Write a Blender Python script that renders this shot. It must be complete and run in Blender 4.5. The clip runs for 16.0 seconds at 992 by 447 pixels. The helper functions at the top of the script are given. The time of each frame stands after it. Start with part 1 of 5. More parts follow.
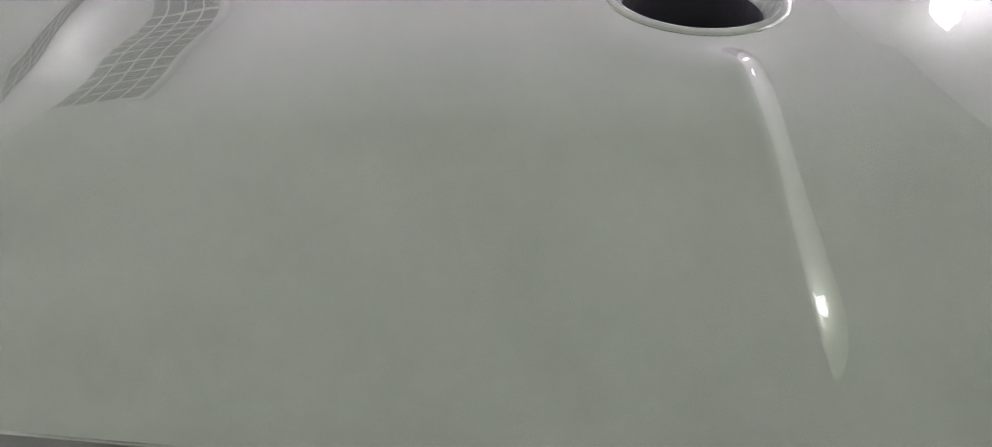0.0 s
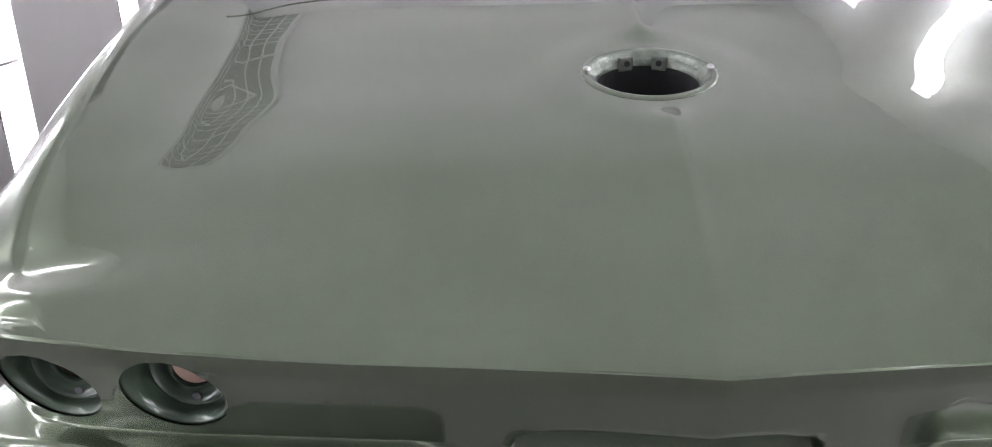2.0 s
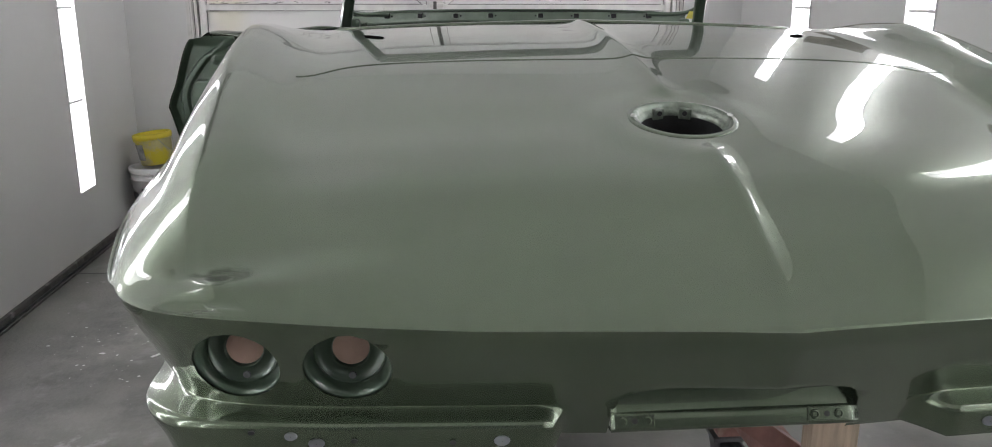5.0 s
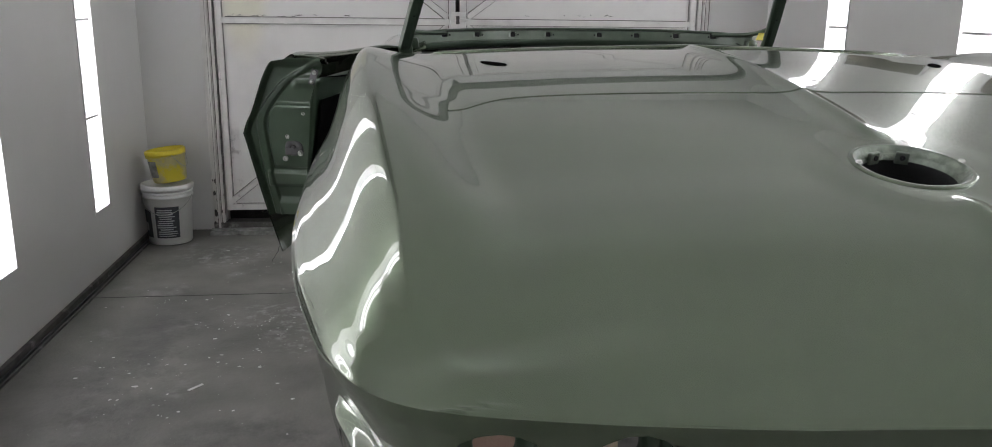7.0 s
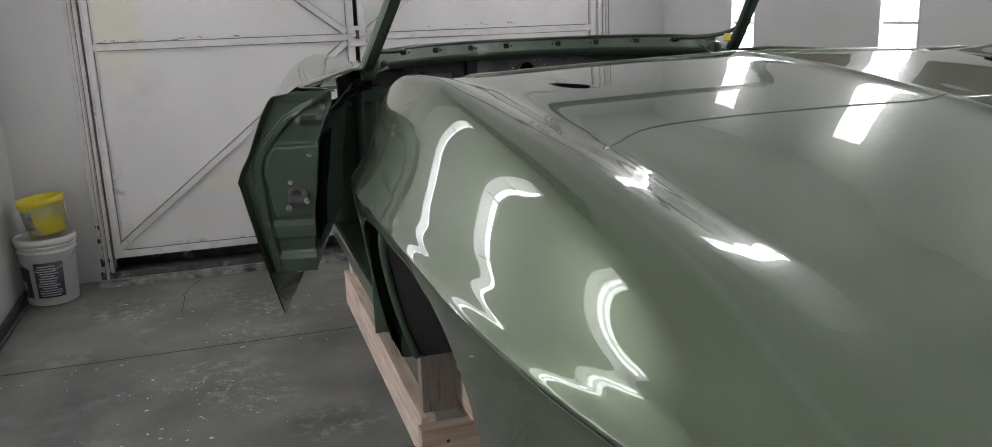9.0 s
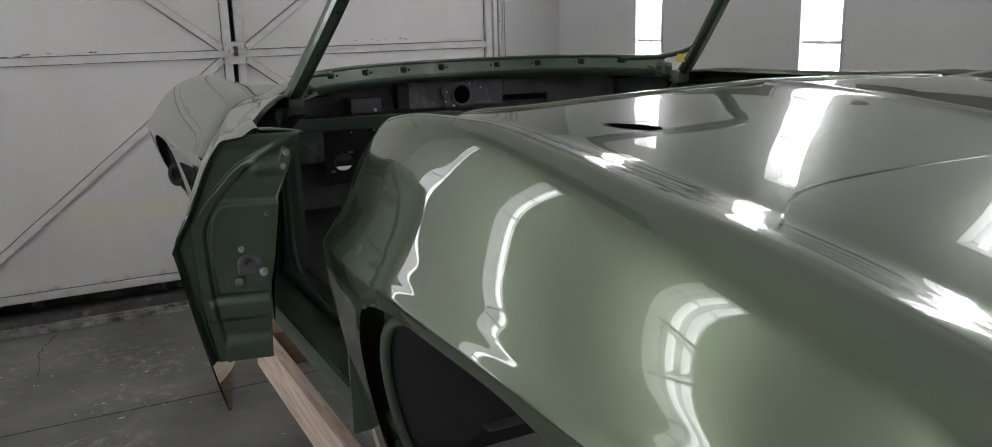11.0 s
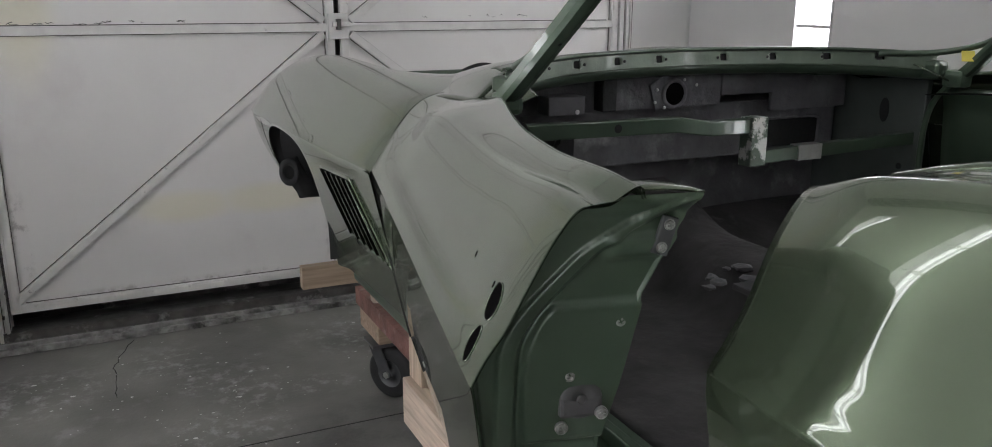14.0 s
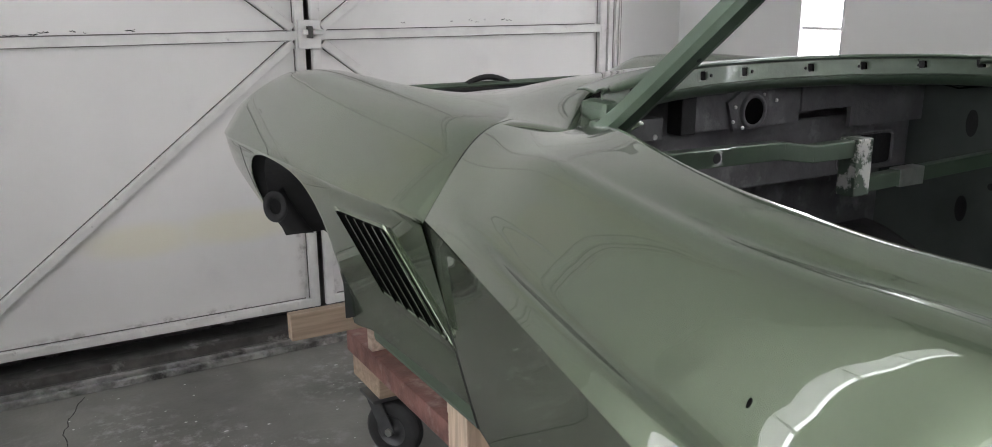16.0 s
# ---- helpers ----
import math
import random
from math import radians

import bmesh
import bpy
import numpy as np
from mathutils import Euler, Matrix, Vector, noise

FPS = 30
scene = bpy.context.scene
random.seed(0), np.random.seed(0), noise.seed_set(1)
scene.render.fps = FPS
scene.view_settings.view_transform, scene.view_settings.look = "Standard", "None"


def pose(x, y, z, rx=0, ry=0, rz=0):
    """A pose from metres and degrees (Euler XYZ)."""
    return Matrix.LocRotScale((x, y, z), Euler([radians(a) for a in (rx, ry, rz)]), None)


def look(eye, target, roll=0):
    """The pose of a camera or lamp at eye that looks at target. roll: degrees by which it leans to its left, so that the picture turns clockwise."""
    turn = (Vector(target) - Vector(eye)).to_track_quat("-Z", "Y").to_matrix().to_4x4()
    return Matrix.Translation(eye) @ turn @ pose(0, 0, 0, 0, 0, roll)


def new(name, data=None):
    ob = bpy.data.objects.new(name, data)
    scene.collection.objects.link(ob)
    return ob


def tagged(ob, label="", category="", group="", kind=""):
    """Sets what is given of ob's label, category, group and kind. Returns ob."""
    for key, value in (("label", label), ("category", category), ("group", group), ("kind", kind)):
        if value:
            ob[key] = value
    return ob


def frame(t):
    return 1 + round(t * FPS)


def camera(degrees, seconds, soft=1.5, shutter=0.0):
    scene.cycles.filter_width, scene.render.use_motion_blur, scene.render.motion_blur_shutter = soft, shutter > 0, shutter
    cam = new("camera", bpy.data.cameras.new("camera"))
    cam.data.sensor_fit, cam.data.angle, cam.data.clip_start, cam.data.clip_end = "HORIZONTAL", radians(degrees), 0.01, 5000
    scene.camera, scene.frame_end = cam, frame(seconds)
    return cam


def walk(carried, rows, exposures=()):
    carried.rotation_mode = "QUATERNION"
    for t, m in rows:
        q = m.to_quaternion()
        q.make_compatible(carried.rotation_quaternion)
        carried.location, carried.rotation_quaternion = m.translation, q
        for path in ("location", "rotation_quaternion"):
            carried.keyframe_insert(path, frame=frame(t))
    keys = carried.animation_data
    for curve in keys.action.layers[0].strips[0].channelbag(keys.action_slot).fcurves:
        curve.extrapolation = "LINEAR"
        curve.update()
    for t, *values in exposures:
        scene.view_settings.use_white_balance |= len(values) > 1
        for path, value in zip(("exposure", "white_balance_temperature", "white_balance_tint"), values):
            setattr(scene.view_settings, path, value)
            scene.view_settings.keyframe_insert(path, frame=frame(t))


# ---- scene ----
cam = camera(60.1, 16.0, 0.9)
PATH = [
    (0, (-0.164, 0.191, 1.388), (-0.159, 1.984, 0.500), 0.93),
    (0.5, (-0.169, 0.133, 1.418), (-0.179, 1.929, 0.540), -0.52),
    (1, (-0.157, 0.060, 1.426), (-0.198, 1.878, 0.594), -1.63),
    (1.5, (-0.152, -0.023, 1.427), (-0.196, 1.810, 0.630), -1.41),
    (2, (-0.145, -0.089, 1.435), (-0.210, 1.782, 0.733), -1.34),
    (2.5, (-0.131, -0.128, 1.439), (-0.200, 1.756, 0.771), -0.96),
    (3, (-0.127, -0.166, 1.430), (-0.183, 1.742, 0.837), -1.03),
    (3.5, (-0.139, -0.186, 1.418), (-0.211, 1.737, 0.871), -1.11),
    (5.8, (-0.514, -0.339, 1.415), (-0.254, 1.578, 0.908), 0.5),
    (6, (-0.535, -0.316, 1.415), (-0.289, 1.604, 0.909), 0.6),
    (6.5, (-0.598, -0.234, 1.424), (-0.364, 1.689, 0.925), 1.0),
    (7, (-0.687, -0.123, 1.439), (-0.457, 1.803, 0.951), 0.7),
    (7.5, (-0.827, -0.048, 1.435), (-0.531, 1.867, 0.943), -0.1),
    (8, (-0.995, 0.041, 1.436), (-0.523, 1.918, 0.933), -1.3),
    (8.5, (-1.071, 0.098, 1.445), (-0.561, 1.961, 0.928), -2.0),
    (9, (-1.085, 0.204, 1.461), (-0.51, 2.059, 0.983), -2.0),
    (9.2, (-1.083, 0.27, 1.464), (-0.468, 2.118, 1.008), -2.2),
    (11.3, (-1.256, 0.69, 1.484), (-0.35, 2.412, 1.021), -1.4),
    (11.5, (-1.269, 0.712, 1.486), (-0.392, 2.447, 1.015), -1.3),
    (12, (-1.293, 0.832, 1.48), (-0.499, 2.603, 0.997), -1.2),
    (12.5, (-1.297, 1.003, 1.484), (-0.534, 2.783, 0.988), -1.2),
    (13, (-1.299, 1.112, 1.484), (-0.542, 2.893, 0.982), -0.8),
    (13.5, (-1.34, 1.266, 1.482), (-0.576, 3.044, 0.973), -0.3),
    (14, (-1.383, 1.417, 1.492), (-0.555, 3.163, 0.979), 0.2),
    (14.5, (-1.403, 1.518, 1.486), (-0.493, 3.221, 0.965), 0.5),
    (15, (-1.407, 1.604, 1.483), (-0.451, 3.282, 0.963), 0.6),
    (15.5, (-1.426, 1.766, 1.49), (-0.467, 3.444, 0.979), -0.2),
    (16, (-1.442, 1.884, 1.49), (-0.48, 3.563, 0.984), -0.3),
]
EXPOSE = [(0, 1.06, 6290, 31), (1.5, 0.91, 6290, 27), (2.0, 0.55, 6280, 22), (2.5, 0.27, 6420, 15), (3.5, 0.1, 6420, 12), (6, 0.04, 6450, 11), (7, -0.28, 6450, 11), (8, -0.4, 6450, 11), (9, -0.3, 6450, 11), (11.5, -0.71, 6450, 11), (12.5, -0.4, 6450, 11), (13.5, -0.46, 6450, 11), (14.5, -0.21, 6450, 11), (15.0, -0.02, 6450, 11), (15.5, 0.0, 6450, 11), (16, 0.04, 6450, 11)]
walk(cam, [(t, look(eye, target, roll)) for t, eye, target, roll in PATH], EXPOSE)

# ---------------------------------------------------------------- light
from mathutils.bvhtree import BVHTree
world = bpy.data.worlds.new("world")
scene.world = world
world.use_nodes = True
world.node_tree.nodes["Background"].inputs[0].default_value = (0.6, 0.62, 0.66, 1)
world.node_tree.nodes["Background"].inputs[1].default_value = 0.05


# ---------------------------------------------------------------- materials
def shade(name, colour, rough=0.5, metal=0.0, coat=0.0, noise_scale=0.0, spread=0.0, bump=0.0, bump_scale=60.0,
          stain=None, stain_scale=3.0, stain_at=(0.55, 0.7), rough_var=0.0, stretch=(1, 1, 1), flake=0.0):
    m = bpy.data.materials.new(name)
    m.use_nodes = True
    nt = m.node_tree
    n, l = nt.nodes, nt.links
    b = n["Principled BSDF"]
    b.inputs["Base Color"].default_value = (*colour, 1)
    b.inputs["Roughness"].default_value = rough
    b.inputs["Metallic"].default_value = metal
    b.inputs["Coat Weight"].default_value = coat
    b.inputs["Coat Roughness"].default_value = 0.015
    tc = n.new("ShaderNodeTexCoord")
    mp = n.new("ShaderNodeMapping")
    mp.inputs["Scale"].default_value = stretch
    l.new(tc.outputs["Object"], mp.inputs["Vector"])
    out = None
    if spread:
        tex = n.new("ShaderNodeTexNoise")
        tex.inputs["Scale"].default_value = noise_scale
        tex.inputs["Detail"].default_value = 6
        l.new(mp.outputs[0], tex.inputs["Vector"])
        ramp = n.new("ShaderNodeValToRGB")
        ramp.color_ramp.elements[0].position, ramp.color_ramp.elements[1].position = 0.3, 0.7
        ramp.color_ramp.elements[0].color = (*[max(0, c * (1 - spread)) for c in colour], 1)
        ramp.color_ramp.elements[1].color = (*[min(1, c * (1 + spread)) for c in colour], 1)
        l.new(tex.outputs["Fac"], ramp.inputs[0])
        out = ramp.outputs[0]
    if stain:
        tex = n.new("ShaderNodeTexNoise")
        tex.inputs["Scale"].default_value = stain_scale
        tex.inputs["Detail"].default_value = 8
        tex.inputs["Roughness"].default_value = 0.62
        l.new(mp.outputs[0], tex.inputs["Vector"])
        r = n.new("ShaderNodeMapRange")
        r.inputs["From Min"].default_value, r.inputs["From Max"].default_value = stain_at
        l.new(tex.outputs["Fac"], r.inputs["Value"])
        mix = n.new("ShaderNodeMix")
        mix.data_type = "RGBA"
        l.new(r.outputs[0], mix.inputs["Factor"])
        if out:
            l.new(out, mix.inputs["A"])
        else:
            mix.inputs["A"].default_value = (*colour, 1)
        mix.inputs["B"].default_value = (*stain, 1)
        out = mix.outputs["Result"]
    if flake:
        vor = n.new("ShaderNodeTexVoronoi")
        vor.inputs["Scale"].default_value = 900
        l.new(mp.outputs[0], vor.inputs["Vector"])
        hsv = n.new("ShaderNodeHueSaturation")
        mr = n.new("ShaderNodeMapRange")
        mr.inputs["To Min"].default_value, mr.inputs["To Max"].default_value = 1 - flake, 1 + flake
        sep = n.new("ShaderNodeSeparateColor")
        l.new(vor.outputs["Color"], sep.inputs[0])
        l.new(sep.outputs[0], mr.inputs["Value"])
        l.new(mr.outputs[0], hsv.inputs["Value"])
        if out:
            l.new(out, hsv.inputs["Color"])
        else:
            hsv.inputs["Color"].default_value = (*colour, 1)
        out = hsv.outputs[0]
    if out:
        l.new(out, b.inputs["Base Color"])
    if rough_var:
        tex = n.new("ShaderNodeTexNoise")
        tex.inputs["Scale"].default_value = 7
        tex.inputs["Detail"].default_value = 5
        l.new(mp.outputs[0], tex.inputs["Vector"])
        r = n.new("ShaderNodeMapRange")
        r.inputs["To Min"].default_value, r.inputs["To Max"].default_value = max(0, rough - rough_var), min(1, rough + rough_var)
        l.new(tex.outputs["Fac"], r.inputs["Value"])
        l.new(r.outputs[0], b.inputs["Roughness"])
    if bump:
        tex = n.new("ShaderNodeTexNoise")
        tex.inputs["Scale"].default_value = bump_scale
        tex.inputs["Detail"].default_value = 6
        l.new(mp.outputs[0], tex.inputs["Vector"])
        bp = n.new("ShaderNodeBump")
        bp.inputs["Strength"].default_value = bump
        bp.inputs["Distance"].default_value = 0.01
        l.new(tex.outputs["Fac"], bp.inputs["Height"])
        l.new(bp.outputs[0], b.inputs["Normal"])
    return m


def glow(name, colour, strength):
    m = bpy.data.materials.new(name)
    m.use_nodes = True
    b = m.node_tree.nodes["Principled BSDF"]
    b.inputs["Base Color"].default_value = (0.8, 0.8, 0.8, 1)
    b.inputs["Emission Color"].default_value = (*colour, 1)
    b.inputs["Emission Strength"].default_value = strength
    return m


def blotch(m, colour, spots, plane="xz", amount=0.6, grain=0.0, grain_scale=30, cut=(0.50, 0.62)):
    """Adds stains of the given colour: soft ovals (u, v, half width, half height), broken up by a grain if asked."""
    n, l = m.node_tree.nodes, m.node_tree.links
    b = n["Principled BSDF"]
    old = b.inputs["Base Color"].links[0].from_socket
    tc = n.new("ShaderNodeTexCoord")
    total = None
    for u, v, ru, rv in spots:
        mp = n.new("ShaderNodeMapping")
        mp.vector_type = "TEXTURE"
        mp.inputs["Location"].default_value = (u, 0, v) if plane == "xz" else (u, v, 0)
        mp.inputs["Scale"].default_value = (ru, 1000, rv) if plane == "xz" else (ru, rv, 1000)
        l.new(tc.outputs["Object"], mp.inputs["Vector"])
        ln = n.new("ShaderNodeVectorMath")
        ln.operation = "LENGTH"
        l.new(mp.outputs[0], ln.inputs[0])
        mr = n.new("ShaderNodeMapRange")
        mr.interpolation_type = "SMOOTHSTEP"
        mr.inputs["From Min"].default_value, mr.inputs["From Max"].default_value = 1.0, 0.35
        l.new(ln.outputs["Value"], mr.inputs["Value"])
        if total is None:
            total = mr.outputs[0]
        else:
            mx = n.new("ShaderNodeMath")
            mx.operation = "MAXIMUM"
            l.new(total, mx.inputs[0])
            l.new(mr.outputs[0], mx.inputs[1])
            total = mx.outputs[0]
    if grain:
        tex = n.new("ShaderNodeTexNoise")
        tex.inputs["Scale"].default_value = grain_scale
        tex.inputs["Detail"].default_value = 9
        tex.inputs["Roughness"].default_value = 0.7
        l.new(tc.outputs["Object"], tex.inputs["Vector"])
        mr = n.new("ShaderNodeMapRange")
        mr.inputs["From Min"].default_value, mr.inputs["From Max"].default_value = cut
        mr.inputs["To Min"].default_value = 1 - grain
        l.new(tex.outputs["Fac"], mr.inputs["Value"])
        mul = n.new("ShaderNodeMath")
        mul.operation = "MULTIPLY"
        l.new(total, mul.inputs[0])
        l.new(mr.outputs[0], mul.inputs[1])
        total = mul.outputs[0]
    mul = n.new("ShaderNodeMath")
    mul.operation = "MULTIPLY"
    l.new(total, mul.inputs[0])
    mul.inputs[1].default_value = amount
    mix = n.new("ShaderNodeMix")
    mix.data_type = "RGBA"
    l.new(mul.outputs[0], mix.inputs["Factor"])
    l.new(old, mix.inputs["A"])
    mix.inputs["B"].default_value = (*colour, 1)
    l.new(mix.outputs["Result"], b.inputs["Base Color"])
    return m


# Near-black colour put in for the shade of holes, slots and gaps.
HOLLOWSHADE = shade("hollow_shade", (0.006, 0.006, 0.006), 1.0, 0, 0, spread=0.2)
HOLLOWSHADE.node_tree.nodes["Principled BSDF"].inputs["Specular IOR Level"].default_value = 0.0
PAINT = shade("sage_green_paint", (0.125, 0.158, 0.103), 0.27, 0.72, 1.0, noise_scale=2.5, spread=0.03)
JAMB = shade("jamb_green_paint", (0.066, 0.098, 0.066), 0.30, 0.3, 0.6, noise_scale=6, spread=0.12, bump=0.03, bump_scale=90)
INNER = shade("grey_primer_fibreglass", (0.125, 0.122, 0.128), 0.75, 0, 0, noise_scale=9, spread=0.35, bump=0.5, bump_scale=45,
              stain=(0.26, 0.26, 0.26), stain_scale=11, stain_at=(0.56, 0.72))
BLACK = shade("black_undercoat", (0.012, 0.012, 0.013), 0.7, 0, 0, noise_scale=8, spread=0.3, bump=0.3)
STEEL = shade("bright_zinc", (0.55, 0.55, 0.53), 0.3, 1.0, 0, noise_scale=30, spread=0.15)
BOLT = shade("dull_zinc_bolt", (0.42, 0.42, 0.40), 0.36, 1.0, 0, noise_scale=60, spread=0.5, bump=0.2, bump_scale=300)
PAN = shade("dark_stained_fibreglass", (0.058, 0.054, 0.055), 0.8, 0, 0, noise_scale=7, spread=0.45, bump=0.6, bump_scale=30,
            stain=(0.15, 0.145, 0.14), stain_scale=6, stain_at=(0.60, 0.75))
BROWNBACK = shade("brown_backing", (0.34, 0.23, 0.18), 0.7, 0, 0, noise_scale=9, spread=0.25, bump=0.3, bump_scale=50)
LINER = shade("black_wheel_liner", (0.008, 0.008, 0.0085), 0.85, 0, 0, noise_scale=8, spread=0.4, bump=0.4, bump_scale=20)
LATCHGREY = shade("grey_plastic_cover", (0.070, 0.068, 0.070), 0.5, 0, 0, noise_scale=20, spread=0.08, bump=0.05)
PILLAR = shade("overspray_green_panel", (0.062, 0.072, 0.066), 0.6, 0, 0, noise_scale=8, spread=0.2, bump=0.1, bump_scale=60)
BAREPLATE = shade("half_bare_plate", (0.10, 0.13, 0.10), 0.35, 0.5, 0, noise_scale=20, spread=0.2, stain=(0.60, 0.60, 0.57), stain_scale=26, stain_at=(0.50, 0.56))
RAIL = shade("pale_green_overspray", (0.13, 0.165, 0.125), 0.4, 0.2, 0.3, noise_scale=14, spread=0.18, bump=0.05, bump_scale=90)
FLANGE = shade("silvery_green_flange", (0.19, 0.22, 0.18), 0.35, 0.6, 0.4, noise_scale=60, spread=0.3, bump=0.25, bump_scale=160)
WALL = shade("white_booth_wall", (0.70, 0.695, 0.685), 0.45, 0, 0, noise_scale=1.3, spread=0.03, bump=0.03, bump_scale=12, rough_var=0.08)
CEIL = shade("pale_grey_ceiling", (0.72, 0.72, 0.71), 0.6, 0, 0, noise_scale=1.5, spread=0.03)
GATE = shade("white_painted_steel", (0.72, 0.70, 0.71), 0.42, 0, 0, noise_scale=0.9, spread=0.04, bump=0.04, bump_scale=8,
             stain=(0.68, 0.66, 0.66), stain_scale=0.9, stain_at=(0.57, 0.72))
SHEET = shade("white_painted_sheet", (0.695, 0.682, 0.665), 0.40, 0, 0, noise_scale=1.6, spread=0.05, bump=0.06, bump_scale=5,
              stain=(0.60, 0.575, 0.57), stain_scale=2.2, stain_at=(0.55, 0.8), rough_var=0.1)
blotch(SHEET, (0.72, 0.67, 0.38), ((-1.02, 0.54, 0.30, 0.10), (-0.62, 0.55, 0.36, 0.10), (-1.62, 1.5, 0.2, 0.5), (-1.5, 2.2, 0.4, 0.5)), amount=0.34)
blotch(SHEET, (0.30, 0.28, 0.27), ((-1.0, 0.165, 0.9, 0.045), (0.5, 0.165, 0.9, 0.045), (-0.35, 0.6, 0.05, 0.6), (-0.2, 0.5, 0.05, 0.5), (-1.72, 0.4, 0.06, 0.4)), amount=0.7, grain=0.9, grain_scale=14)
GATEBAR = shade("white_painted_bar_grimy", (0.66, 0.645, 0.625), 0.45, 0, 0, noise_scale=14, spread=0.08, bump=0.1, bump_scale=40,
                stain=(0.22, 0.20, 0.19), stain_scale=16, stain_at=(0.66, 0.74))
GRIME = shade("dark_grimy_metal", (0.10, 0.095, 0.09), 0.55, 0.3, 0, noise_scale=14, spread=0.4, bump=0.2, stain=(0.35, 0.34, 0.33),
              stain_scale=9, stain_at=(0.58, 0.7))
CONCRETE = shade("dusty_concrete", (0.157, 0.154, 0.141), 0.62, 0, 0, noise_scale=2.6, spread=0.34, bump=0.22, bump_scale=55,
                 stain=(0.30, 0.295, 0.29), stain_scale=3.4, stain_at=(0.60, 0.80), rough_var=0.12)
blotch(CONCRETE, (0.40, 0.395, 0.39), ((-0.93, 4.63, 0.22, 0.28), (-1.19, 5.0, 0.22, 0.22), (-1.06, 4.76, 0.2, 0.2), (-0.68, 4.55, 0.18, 0.12), (-1.06, 4.3, 0.3, 0.25), (-1.1, 3.58, 0.26, 0.3), (-1.25, 3.85, 0.3, 0.25),
                                       (-0.8, 3.2, 0.25, 0.2), (-0.2, 5.0, 0.6, 0.4), (-1.7, 4.9, 0.35, 0.3), (-1.55, 2.2, 0.25, 0.3)), "xy", 0.62, 1.0, 17, (0.50, 0.66))
blotch(CONCRETE, (0.06, 0.058, 0.057), ((-0.85, 3.25, 0.2, 0.15), (-1.75, 3.2, 0.35, 1.2), (-1.2, 2.6, 0.5, 0.3), (-0.6, 4.1, 0.4, 0.3)), "xy", 0.6, 0.8, 6, (0.45, 0.6))
TRACK = shade("worn_grey_track", (0.30, 0.297, 0.285), 0.5, 0.4, 0, noise_scale=18, spread=0.5, stain=(0.06, 0.058, 0.055), stain_scale=7, stain_at=(0.5, 0.65))
DUST = shade("white_paint_specks", (0.62, 0.61, 0.6), 0.8)
CRACK = shade("dark_crack", (0.03, 0.029, 0.028), 0.9)
WOOD = shade("raw_pine", (0.50, 0.40, 0.32), 0.65, 0, 0, noise_scale=5, spread=0.28, bump=0.15, bump_scale=30, stretch=(14, 1.2, 14),
             stain=(0.28, 0.16, 0.09), stain_scale=2.0, stain_at=(0.62, 0.75))
WOODX = shade("raw_pine_across", (0.38, 0.29, 0.21), 0.65, 0, 0, noise_scale=5, spread=0.22, bump=0.12, bump_scale=30, stretch=(1.0, 12, 16),
              stain=(0.30, 0.18, 0.10), stain_scale=1.6, stain_at=(0.60, 0.72))
WOODUP = shade("raw_pine_upright", (0.46, 0.36, 0.27), 0.65, 0, 0, noise_scale=5, spread=0.3, bump=0.15, bump_scale=30, stretch=(14, 14, 1.2),
               stain=(0.26, 0.15, 0.09), stain_scale=2.0, stain_at=(0.6, 0.75))
WOODGREY = shade("weathered_pine", (0.20, 0.165, 0.135), 0.75, 0, 0, noise_scale=5, spread=0.5, bump=0.25, bump_scale=30, stretch=(16, 16, 1.0),
                 stain=(0.10, 0.08, 0.065), stain_scale=5, stain_at=(0.5, 0.62))
RUST = shade("rusty_red_steel", (0.20, 0.10, 0.085), 0.6, 0.2, 0, noise_scale=12, spread=0.4, bump=0.25, bump_scale=70,
             stain=(0.36, 0.27, 0.24), stain_scale=8, stain_at=(0.55, 0.7))
DARKSTEEL = shade("dark_caster_steel", (0.09, 0.092, 0.095), 0.45, 0.5, 0, noise_scale=15, spread=0.25)
RUBBER = shade("black_rubber", (0.018, 0.018, 0.019), 0.65, 0, 0, noise_scale=20, spread=0.25, bump=0.1)
PAIL = shade("white_plastic", (0.72, 0.72, 0.70), 0.4, 0, 0, noise_scale=6, spread=0.05, stain=(0.5, 0.48, 0.42), stain_scale=6, stain_at=(0.66, 0.8))
LABEL = shade("dark_printed_label", (0.05, 0.055, 0.065), 0.5, 0, 0, noise_scale=10, spread=0.2)
PAPER = shade("pale_label_print", (0.55, 0.56, 0.57), 0.6)
YELLOW = shade("yellow_paint", (0.80, 0.66, 0.04), 0.4, 0, 0, noise_scale=10, spread=0.12)
YPAIL = shade("yellow_smeared_plastic", (0.66, 0.60, 0.30), 0.5, 0, 0, noise_scale=12, spread=0.2, stain=(0.80, 0.68, 0.05), stain_scale=9, stain_at=(0.45, 0.55))
LABELGREY = shade("grey_worn_label", (0.30, 0.30, 0.31), 0.6, noise_scale=30, spread=0.4)
# Dark tone painted in as shade along bars and ridges.
EDGESHADE = shade("edge_shade", (0.13, 0.12, 0.115), 0.8, noise_scale=9, spread=0.6)
TAPE = shade("yellow_masking_tape", (0.72, 0.62, 0.12), 0.7)
# Reflector brightness is put in as its own glow, apart from the tubes.
LAMP = glow("booth_lit_reflector", (0.97, 0.98, 1.0), 1.6)
TUBE = glow("booth_tube", (0.97, 0.98, 1.0), 14.0)
FILTER = shade("ceiling_filter", (0.16, 0.17, 0.15), 0.9, 0, 0, noise_scale=6, spread=0.15)
